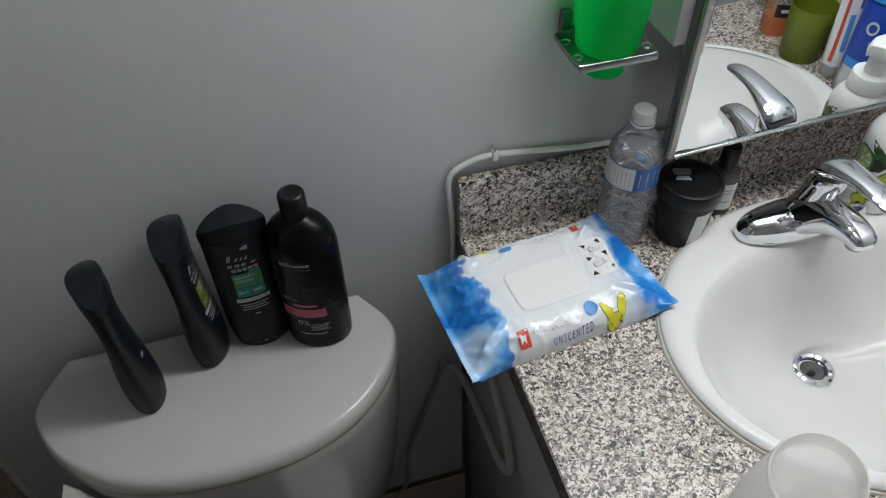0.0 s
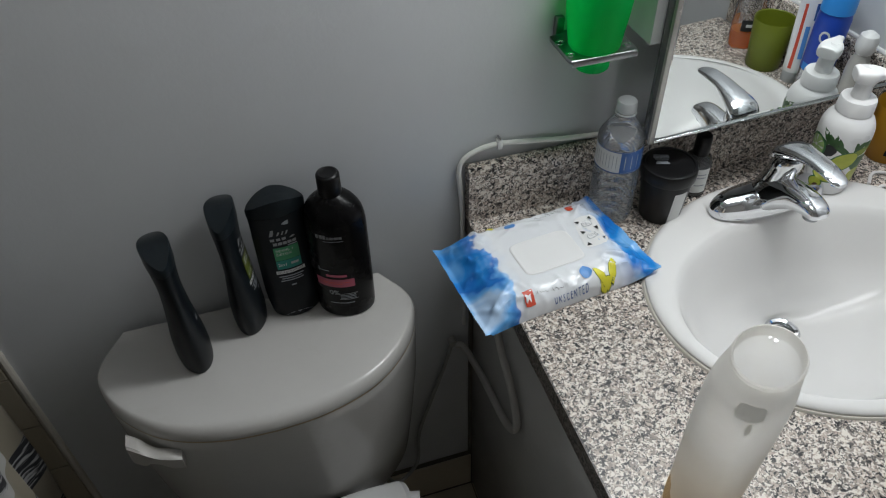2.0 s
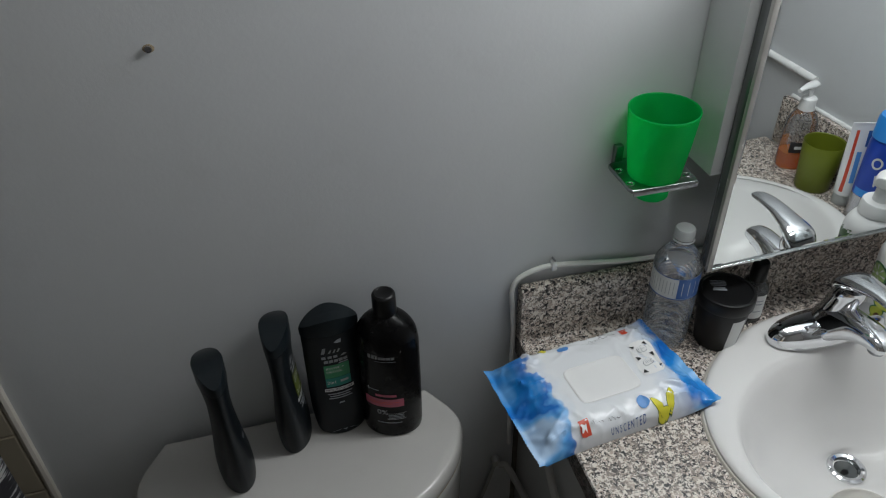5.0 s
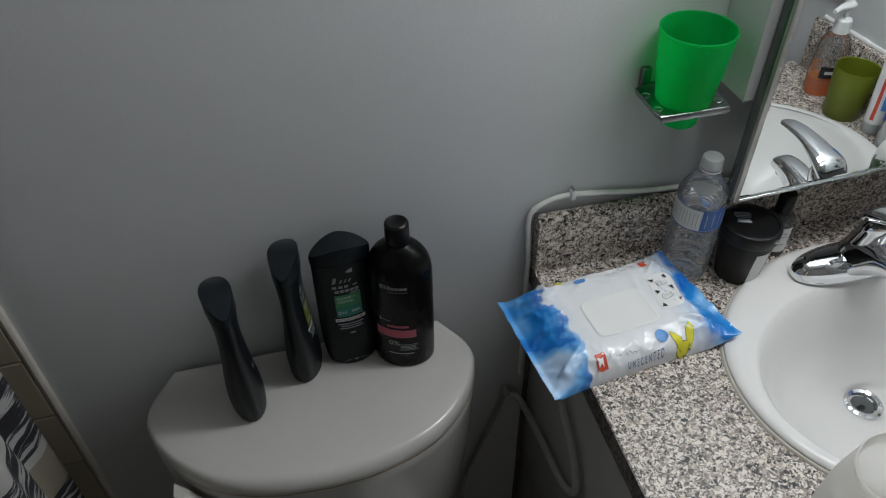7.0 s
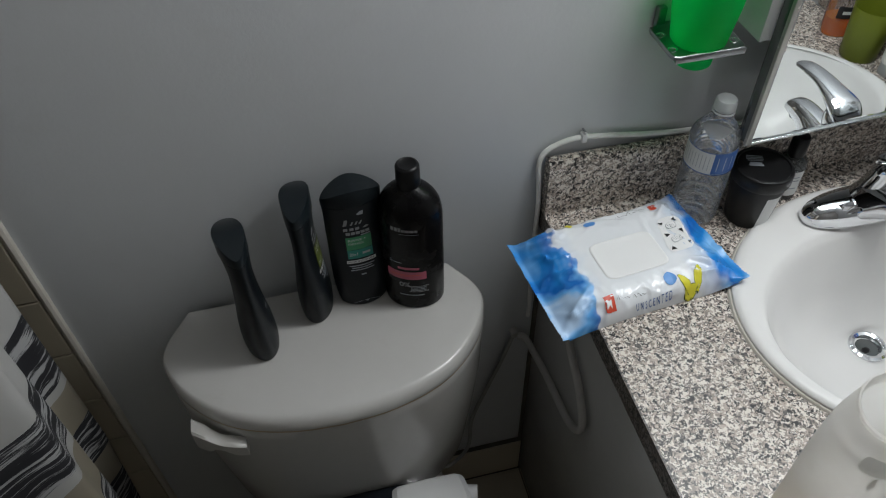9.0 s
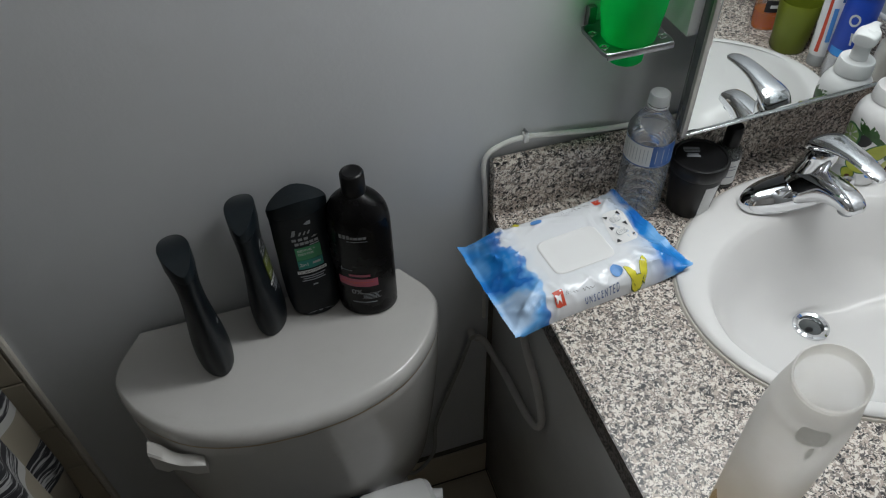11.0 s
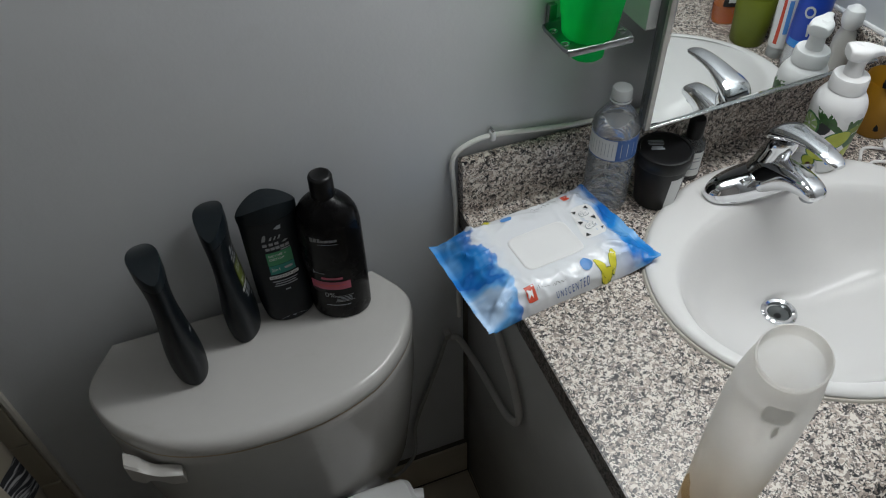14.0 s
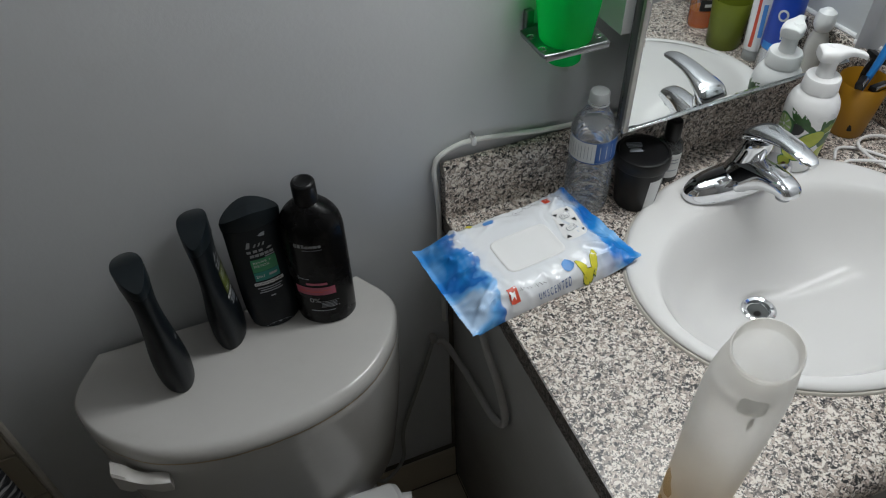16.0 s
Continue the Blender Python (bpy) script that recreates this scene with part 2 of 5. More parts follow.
BLACK_SHEEN = mat("soft_black_bottle", (0.004, 0.0038, 0.0042), 0.26, var=0.15, big=30, spec=0.17)
SLATE = mat("blue_black_plastic", (0.0055, 0.008, 0.0105), 0.36, var=0.12, big=30, fine=300, bump=0.03, spec=0.2)
SLATE_CAP = mat("blue_black_cap", (0.009, 0.013, 0.016), 0.30, var=0.12, big=30, spec=0.28)
WHITE = mat("white_plastic", (0.80, 0.80, 0.80), 0.28, var=0.02)
OFFWHITE = mat("aged_white_plastic", (0.46, 0.445, 0.42), 0.35, var=0.06, big=15, dirt=(0.4, 0.37, 0.3), dirt_amount=0.4)
CABLE = mat("white_cable", (0.80, 0.79, 0.76), 0.42, var=0.08, big=30)
SOFT_WHITE = mat("bright_cable", (0.78, 0.77, 0.76), 0.35, var=0.04, big=30)
DARK_HOSE = mat("dark_braided_hose", (0.36, 0.36, 0.35), 0.6, var=0.2, big=60)
HOSE = mat("grey_hose", (0.44, 0.43, 0.41), 0.45, var=0.1, big=30)
LID_BLACK = mat("navy_black_seat", (0.012, 0.016, 0.022), 0.25, var=0.1)
GREEN = translucent("green_plastic", (0.03, 0.72, 0.28), 0.74, clear=0.42, tint=(0.08, 0.95, 0.42))
OLIVE = translucent("olive_plastic", (0.20, 0.24, 0.02), 0.25)
YELLOW = translucent("amber_yellow_plastic", (0.55, 0.28, 0.02), 0.3)
FROST = translucent("frosted_plastic", (1.0, 0.97, 0.92), 0.58, clear=0.22, tint=(0.96, 0.94, 0.90))
low = FROST.node_tree
tc = low.nodes.new("ShaderNodeTexCoord")
axes = low.nodes.new("ShaderNodeSeparateXYZ")
low.links.new(tc.outputs["Object"], axes.inputs[0])
band = ramp(low.nodes, low.links, shift(low.nodes, low.links, axes.outputs[2], 0.0, 4.0), [(0.0, (0.80, 0.58, 0.30)), (0.10, (0.90, 0.78, 0.58)), (0.30, (1.0, 0.94, 0.86)), (0.70, (1.0, 1.0, 1.0))])
plain = low.nodes["Principled BSDF"].inputs["Base Color"].links[0].from_socket
residue = mix(low.nodes, low.links, 1.0, plain, band, "MULTIPLY")
low.links.new(residue, low.nodes["Principled BSDF"].inputs["Base Color"])
low.links.new(residue, low.nodes["Translucent BSDF"].inputs["Color"])
PET = clear_plastic("clear_bottle_plastic", (0.97, 0.975, 0.98), 0.09)
CAP_CLEAR = translucent("milky_cap", (0.72, 0.74, 0.75), 0.4, clear=0.12)
AMBER = translucent("orange_liquid", (1.0, 0.42, 0.03), 0.65, clear=0.45, rough=0.1, tint=(1.0, 0.62, 0.14))
SMOKE = clear_plastic("smoky_clear_plastic", (0.42, 0.42, 0.41), 0.10)
RUST_STAIN = translucent("amber_residue", (0.62, 0.36, 0.10), 0.4, clear=0.66, tint=(1.0, 0.86, 0.62))
FILM = pack_film("printed_film")
FLAP = mat("white_flap", (0.84, 0.84, 0.84), 0.30, var=0.015)
RED = mat("red_print", (0.62, 0.075, 0.035), 0.4, var=0.05)
BLUE_PRINT = mat("blue_print", (0.10, 0.30, 0.68), 0.4, var=0.1)
NAVY_PRINT = mat("navy_print", (0.025, 0.10, 0.32), 0.4, var=0.1)
YELLOW_PRINT = mat("yellow_print", (0.72, 0.66, 0.04), 0.4, var=0.05)
BLACK_PRINT = mat("black_print", (0.02, 0.02, 0.022), 0.5)
GREY_TAB = translucent("grey_tab_plastic", (0.86, 0.85, 0.82), 0.4)
GREY_PRINT = mat("grey_print", (0.30, 0.32, 0.35), 0.5)
SILVER_PRINT = mat("silver_print", (0.38, 0.39, 0.40), 0.4, var=0.05)
PALE_PRINT = mat("pale_print", (0.62, 0.63, 0.64), 0.4)
GREEN_PRINT = mat("green_print", (0.03, 0.22, 0.09), 0.4, var=0.25, big=60)
TEAL_PRINT = mat("teal_print", (0.01, 0.20, 0.17), 0.4, var=0.1)
LIME_PRINT = mat("lime_print", (0.20, 0.27, 0.02), 0.4, var=0.2, big=60)
PINK_PRINT = mat("pink_print", (0.45, 0.08, 0.14), 0.4, var=0.1)
AVOCADO = mat("avocado_flesh_print", (0.42, 0.46, 0.05), 0.35, var=0.2, big=60)
PIT = mat("brown_pit_print", (0.10, 0.03, 0.01), 0.35, var=0.2)
OLIVE_PRINT = mat("olive_print", (0.10, 0.13, 0.015), 0.4, var=0.2, big=60)
DIM_PRINT = mat("dim_silver_print", (0.24, 0.25, 0.26), 0.4, var=0.05)
LEAF = mat("leaf_print", (0.03, 0.10, 0.02), 0.35, var=0.4, big=90)
LIME_FLESH = mat("lime_flesh_print", (0.30, 0.44, 0.16), 0.35, var=0.2, big=90)
LIME_RIND = mat("rind_print", (0.04, 0.16, 0.05), 0.35, var=0.3, big=90)
PAPER = mat("label_paper", (0.66, 0.67, 0.66), 0.5, var=0.03)
BLUE_CAN = mat("blue_can", (0.012, 0.06, 0.42), 0.3, var=0.1, big=20)
SKY_BLUE = mat("sky_blue_cap", (0.03, 0.27, 0.75), 0.3, var=0.06)
STEEL = mat("steel", (0.5, 0.5, 0.52), 0.25, 1.0, var=0.1)
CLOTH = curtain_cloth("brush_striped_cloth")


# ---- mesh helpers ----
def part(name, bm, material, parent=None, label="", smooth=True, angle=0.6):
    bmesh.ops.recalc_face_normals(bm, faces=bm.faces)
    if smooth:
        for f in bm.faces:
            f.smooth = True
        for e in bm.edges:
            e.smooth = not (len(e.link_faces) == 2 and e.calc_face_angle(0) > angle)
    me = bpy.data.meshes.new(name)
    bm.to_mesh(me)
    bm.free()
    me.materials.append(material)
    ob = new(name, me)
    if parent is not None:
        ob.parent = parent
    if label:
        ob["label"] = label
    return ob


def thing(name, m, label, category, group="", kind=""):
    ob = new(name)
    ob.matrix_world = m
    return tagged(ob, label, category, group, kind)


def box(lo, hi, bevel=0.0, seg=2, bm=None):
    bm = bm or bmesh.new()
    r = bmesh.ops.create_cube(bm, size=1)
    for v in r["verts"]:
        v.co = Vector([lo[i] + (v.co[i] + 0.5) * (hi[i] - lo[i]) for i in range(3)])
    if bevel:
        ed = list({e for v in r["verts"] for e in v.link_edges})
        bmesh.ops.bevel(bm, geom=ed, offset=bevel, segments=seg, affect="EDGES", profile=0.5)
    return bm


def rings(bm, loops, cap_first=True, cap_last=True, closed=True):
    """Skin between equal loops of points."""
    rows = [[bm.verts.new(p) for p in loop] for loop in loops]
    k = len(rows[0])
    for a, b in zip(rows, rows[1:]):
        for i in range(k if closed else k - 1):
            j = (i + 1) % k
            bm.faces.new((a[i], a[j], b[j], b[i]))
    if cap_first:
        bm.faces.new(rows[0])
    if cap_last:
        bm.faces.new(rows[-1])
    return bm


def spline(keys, steps=4):
    """Catmull-Rom through rows of numbers."""
    k = np.array(keys, float)
    k = np.vstack([2 * k[0] - k[1], k, 2 * k[-1] - k[-2]])
    out = []
    for i in range(1, len(k) - 2):
        a, b, c, d = k[i - 1 : i + 3]
        for s in range(steps):
            t = s / steps
            out.append(0.5 * (2 * b + (c - a) * t + (2 * a - 5 * b + 4 * c - d) * t * t + (3 * b - a - 3 * c + d) * t**3))
    out.append(k[-2])
    return [tuple(float(c) for c in r) for r in out]


def oval(rx, ry, z, n=40, cx=0.0, cy=0.0, e=2.0):
    pts = []
    for i in range(n):
        a = 2 * math.pi * i / n
        c, s = math.cos(a), math.sin(a)
        pts.append((cx + rx * math.copysign(abs(c) ** (2 / e), c), cy + ry * math.copysign(abs(s) ** (2 / e), s), z))
    return pts


def lathe(profile, n=40, bm=None, cap_first=True, cap_last=True):
    """Profile rows: z, radius[, second radius]."""
    bm = bm or bmesh.new()
    return rings(bm, [oval(r[1], r[2] if len(r) > 2 else r[1], r[0], n) for r in profile], cap_first, cap_last)


def sweep(points, r, n=10, steps=5, flat=1.0, bm=None, radii=None):
    """Round bar along a smooth line."""
    bm = bm or bmesh.new()
    keys = [(*p, radii[i] if radii else r) for i, p in enumerate(points)]
    line = spline(keys, steps)
    loops = []
    side = None
    for i, p in enumerate(line):
        a, b = Vector(line[max(i - 1, 0)][:3]), Vector(line[min(i + 1, len(line) - 1)][:3])
        t = (b - a).normalized()
        if side is None:
            side = t.orthogonal().normalized()
        side = (side - t * side.dot(t)).normalized()
        up = t.cross(side)
        c = Vector(p[:3])
        rad = float(p[3])
        loops.append([c + rad * (math.cos(2 * math.pi * j / n) * side + flat * math.sin(2 * math.pi * j / n) * up) for j in range(n)])
    return rings(bm, loops)


def sheet(outline, thick=0.0):
    """Flat outline in x, z, facing -y."""
    bm = bmesh.new()
    bm.faces.new([bm.verts.new((x, 0, z)) for x, z in outline])
    bmesh.ops.triangulate(bm, faces=bm.faces[:])
    return bm


def bar(x0, x1, z0, z1, n=8):
    """Flat strip in x, z cut into columns, so that it can be bent."""
    bm = bmesh.new()
    rings(bm, [[(x0 + (x1 - x0) * i / n, 0, z) for i in range(n + 1)] for z in (z0, z1)], False, False, False)
    return bm


def letters(text, size, x=0.0, z=0.0, spread=1.0, align="CENTER"):
    cu = bpy.data.curves.new("letters", "FONT")
    cu.body, cu.size, cu.align_x, cu.align_y = text, size, align, "CENTER"
    cu.resolution_u = 3
    cu.space_character = spread
    ob = bpy.data.objects.new("letters", cu)
    me = bpy.data.meshes.new_from_object(ob)
    bpy.data.objects.remove(ob)
    bm = bmesh.new()
    bm.from_mesh(me)
    bpy.data.meshes.remove(me)
    for v in bm.verts:
        v.co = Vector((v.co.x + x, 0, v.co.y + z))
    return bm


def bend(bm, rx, ry, off=0.0004, e=2.0):
    """Lays a flat print on the front (-y side) of an oval wall; rx, ry may be functions of z."""
    for v in bm.verts:
        a = rx(v.co.z) if callable(rx) else rx
        b = ry(v.co.z) if callable(ry) else ry
        u = max(-0.995, min(0.995, v.co.x / a))
        v.co.y = -(b * (1 - abs(u) ** e) ** (1 / e)) - off
    return bm


def wrap(bm, r, off=0.0004, turn=0.0):
    """Lays a flat print round a round wall; r may be a function of z."""
    for v in bm.verts:
        rr = (r(v.co.z) if callable(r) else r) + off
        a = v.co.x / rr - math.pi / 2 + turn
        v.co.x, v.co.y = rr * math.cos(a), rr * math.sin(a)
    return bm


def at_z(rows, col):
    zs, vs = [r[0] for r in rows], [r[col] for r in rows]
    return lambda z: float(np.interp(z, zs, vs))


# ---- the room ----
def structure(name, bm, material, label="", smooth=False):
    ob = part(name, bm, material, None, label, smooth)
    return tagged(ob, label, kind="structure")


WALL_L, WALL_R, FRONT, TOP = -1.52, 0.775, -1.75, 2.40
structure("floor", box((WALL_L, FRONT, -0.06), (WALL_R, 0.0, -0.006)), GROUT, "floor bed with dark grout under tan tiles")
# ceiling never in view; its grey is chosen to weaken the bounce
structure("ceiling", box((WALL_L - 0.1, FRONT - 0.1, TOP), (WALL_R + 0.1, 0.1, TOP + 0.1)), CEILING, "plain unseen ceiling, greyed to weaken bounced light")
structure("wall_back", box((WALL_L - 0.1, 0.0, -0.06), (WALL_R + 0.1, 0.1, TOP)), WALL, "grey painted bathroom wall behind toilet and sink")
structure("wall_right", box((WALL_R, FRONT, -0.06), (WALL_R + 0.1, 0.0, TOP)), WALL, "grey painted wall beside the counter")
# added behind the curtain, unseen; sand tone dims and warms its bounce
structure("wall_left", box((WALL_L - 0.1, FRONT, -0.06), (WALL_L, 0.0, TOP)), PALE_GROUT, "plain unseen wall closing the shower side, sand-toned to dim bounced light")
# closing wall out of view, kept dark to hold down bounced light
structure("wall_front", box((WALL_L - 0.1, FRONT - 0.1, -0.06), (WALL_R + 0.1, FRONT, TOP)), DIM_WALL, "plain unseen wall facing the sink, darkened to cut bounced light")


# ---- vanity, counter, sink ----
SX, SY, SA, SB = 0.428, -0.292, 0.257, 0.215


def vanity():
    t = thing("vanity_cabinet", pose(0, 0, 0), "grey painted vanity cabinet under the speckled counter", "cabinet")
    part("side_panel", box((0.012, -0.545, 0.0), (0.030, -0.002, 0.766), 0.0015), VANITY, t)
    part("front_panel", box((0.030, -0.545, 0.09), (0.770, -0.527, 0.766), 0.0015), VANITY, t)
    part("toe_kick", box((0.030, -0.48, 0.0), (0.770, -0.465, 0.09)), VANITY, t)


def counter():
    t = thing("countertop", pose(0, 0, 0), "speckled grey and white laminate countertop with raised back edge", "countertop")
    x0, x1 = 0.0, 0.757
    # cross-section from the wall over the raised back, the cove, the flat and the rounded nose
    back = [(-0.002, 0.80), (-0.002, 0.894), (-0.005, 0.8985), (-0.012, 0.900), (-0.017, 0.8985), (-0.0205, 0.894), (-0.022, 0.886), (-0.022, 0.806)]
    for i in range(1, 5):
        a = math.pi / 2 * i / 4
        back.append((-0.022 - 0.006 * (1 - math.cos(a)), 0.806 - 0.006 * math.sin(a)))
    y_in = back[-1][0]
    nose = [(-0.570, 0.80)]
    for i in range(1, 9):
        a = math.pi / 2 * i / 8
        nose.append((-0.570 - 0.022 * math.sin(a), 0.778 + 0.022 * math.cos(a)))
    nose += [(-0.592, 0.770), (-0.580, 0.766), (-0.545, 0.766)]
    bm = bmesh.new()
    rings(bm, [[(x, y, z) for y, z in back] for x in (x0, x1)], False, False, False)
    rings(bm, [[(x, y, z) for y, z in nose] for x in (x0, x1)], False, False, False)
    outer = [bm.verts.new(p) for p in ((x0, y_in, 0.80), (x1, y_in, 0.80), (x1, -0.57, 0.80), (x0, -0.57, 0.80))]
    inner = [bm.verts.new(p) for p in oval(SA - 0.012, SB - 0.012, 0.80, 48, SX, SY)]
    edges = [bm.edges.new((lp[i], lp[(i + 1) % len(lp)])) for lp in (outer, inner) for i in range(len(lp))]
    bmesh.ops.triangle_fill(bm, use_beauty=True, use_dissolve=False, edges=edges)
    bmesh.ops.remove_doubles(bm, verts=bm.verts, dist=0.0002)
    part("worktop", bm, LAMINATE, t)
    # left end: flat strip over the slab with shade in its colour, speckled end of the raised back
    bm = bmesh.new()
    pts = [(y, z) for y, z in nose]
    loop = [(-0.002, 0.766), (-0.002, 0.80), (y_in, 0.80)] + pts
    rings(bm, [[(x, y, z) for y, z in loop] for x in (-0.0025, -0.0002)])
    part("end_strip", bm, EDGE_SHADED, t, "speckled end strip, laminate darkened as its unlit side")
    bm = bmesh.new()
    rings(bm, [[(x, y, z) for y, z in back] for x in (-0.0025, -0.0002)])
    part("splash_end", bm, LAMINATE, t)
    # side piece along the right wall
    t2 = thing("side_splash", pose(0, 0, 0), "speckled laminate upstand along the side wall with white caulk", "backsplash")
    part("upstand", box((0.757, -0.56, 0.80), (0.774, -0.0225, 0.902), 0.004), LAMINATE, t2)
    part("caulk_line", sweep([(0.772, -0.025, 0.904), (0.772, -0.2, 0.9045), (0.772, -0.4, 0.904), (0.772, -0.55, 0.904)], 0.0045, 8), WHITE, t2, "white caulk bead")


def sink():
    t = thing("sink", pose(SX, SY, 0.80), "white oval china sink set into the speckled counter", "sink")
    keys = [  # z, rx, ry, centre y, squareness
        (0.0005, SA, SB, 0, 2.0), (0.005, SA + 0.001, SB + 0.001, 0, 2.0), (0.0085, SA - 0.003, SB - 0.003, 0, 2.0), (0.0100, SA - 0.009, SB - 0.009, 0, 2.0), (0.0100, SA - 0.018, SB - 0.020, -0.002, 2.05),
        (0.0078, SA - 0.0235, SB - 0.043, -0.021, 2.1), (0.002, SA - 0.0285, SB - 0.0520, -0.026, 2.12), (-0.012, SA - 0.0365, SB - 0.061, -0.027, 2.12), (-0.045, SA - 0.060, SB - 0.080, -0.022, 2.15),
        (-0.085, SA - 0.100, SB - 0.110, -0.008, 2.15), (-0.115, SA - 0.152, SB - 0.148, 0.008, 2.1), (-0.131, SA - 0.195, SB - 0.176, 0.020, 2.0), (-0.140, 0.030, 0.028, 0.027, 2.0), (-0.142, 0.012, 0.012, 0.028, 2.0)]
    loops = [oval(k[1], k[2], k[0], 72, 0, k[3], k[4]) for k in spline(keys, 4)]
    part("basin", rings(bmesh.new(), loops, False, False), SINK_CERAMIC, t)
    part("caulk_ring", rings(bmesh.new(), [oval(SA + a, SB + a, z, 72) for a, z in ((-0.004, 0.004), (0.003, 0.0028), (0.0045, 0.0012), (0.005, 0.0002))], False, False), CAULK, t, "yellowed caulk ring")
    d = part("drain", lathe([(-0.1385, 0.027), (-0.1355, 0.0265), (-0.134, 0.023), (-0.1355, 0.0185), (-0.141, 0.0175), (-0.146, 0.017)], 36, cap_first=False, cap_last=False), CHROME, t, "chrome drain flange")
    d.location = (-0.009, 0.028, 0)
    s = part("drain_stopper", lathe([(-0.147, 0.0165), (-0.1420, 0.0172), (-0.1400, 0.0150), (-0.1396, 0.004)], 28), DARK_EDGE, d, "dull sunken stopper")
    part("stopper_hole", rings(bmesh.new(), [oval(a, b, z, 18, -0.005, -0.004) for a, b, z in ((0.0065, 0.0050, -0.1404), (0.0060, 0.0045, -0.1390))]), BLACK, s)
    part("drain_well", lathe([(-0.16, 0.0168), (-0.146, 0.0172)], 28, cap_last=False), BLACK, d)


def faucet():
    t = thing("faucet", pose(0.435, -0.130, 0.8095), "chrome single-lever faucet on the sink deck", "faucet")
    base = [(0.0, 0.0950, 0.0300), (0.004, 0.0965, 0.0312), (0.012, 0.0955, 0.0310), (0.020, 0.0915, 0.0290), (0.027, 0.0830, 0.0250), (0.0315, 0.0690, 0.0205), (0.034, 0.0450, 0.0140)]
    part("base_plate", rings(bmesh.new(), [oval(r[1], r[2], r[0], 48, e=2.4) for r in spline(base, 3)]), CHROME, t)
    # body that runs forward into the spout, its skirts sweeping down onto the base
    keys = [(0.024, 0.004, 0.026, 0.030, 0.012), (0.017, 0.003, 0.046, 0.042, 0.020), (0.004, 0.003, 0.058, 0.050, 0.0245), (-0.012, 0.003, 0.063, 0.050, 0.0250), (-0.028, 0.010, 0.066, 0.043, 0.0240), (-0.044, 0.025, 0.069, 0.0320, 0.0225), (-0.062, 0.038, 0.071, 0.0245, 0.0200), (-0.080, 0.045, 0.071, 0.0215, 0.0185), (-0.094, 0.047, 0.068, 0.0195, 0.0165), (-0.101, 0.049, 0.064, 0.0170, 0.0135), (-0.1045, 0.052, 0.060, 0.0100, 0.0080)]
    loops = []
    for y, z0, z1, wb, wt in spline(keys, 4):
        ring = []
        for i in range(36):
            a = 2 * math.pi * i / 36
            c, q = math.cos(a), math.sin(a)
            u = 0.5 + 0.5 * math.copysign(abs(q) ** 0.7, q)
            w = wt + (wb - wt) * (1 - u) ** 1.9
            ring.append((w * math.copysign(abs(c) ** 0.7, c), y, z0 + (z1 - z0) * u))
        loops.append(ring)
    sp = part("spout", rings(bmesh.new(), loops), CHROME, t)
    a = part("aerator", lathe([(0.0, 0.0105), (0.010, 0.011)], 24), DULL_CHROME, sp)
    a.location = (0, -0.086, 0.040)
    neck = [(0.040, -0.002, 0.0240), (0.056, -0.006, 0.0225), (0.072, -0.010, 0.0215), (0.086, -0.013, 0.0220), (0.096, -0.015, 0.0190)]
    part("body", rings(bmesh.new(), [oval(r, r, z, 36, 0, y) for z, y, r in spline(neck, 3)]), CHROME, t)
    loops = []
    for x, y, z, w, h in spline([(0, 0.0060, 0.088, 0.010, 0.006), (0, 0.0040, 0.094, 0.0205, 0.0110), (0, -0.006, 0.102, 0.0255, 0.0150), (0, -0.020, 0.1090, 0.0245, 0.0135), (-0.001, -0.040, 0.1160, 0.0200, 0.0095), (-0.001, -0.064, 0.1210, 0.0165, 0.0068), (-0.002, -0.090, 0.1225, 0.0150, 0.0056), (-0.002, -0.107, 0.1205, 0.0125, 0.0048), (-0.002, -0.115, 0.1190, 0.0070, 0.0030)], 5):
        loops.append([(x + w * math.cos(q), y, z + h * math.sin(q) + 0.10 * h * math.cos(2 * q)) for q in [2 * math.pi * i / 28 for i in range(28)]])
    part("lever", rings(bmesh.new(), loops), CHROME, t)


vanity()
counter()
sink()
faucet()


structure("vanity_joint", box((0.0045, -0.0055, 0.12), (0.0115, -0.0005, 0.757)), GROUT, "thin dark strip along the gap between vanity and wall")


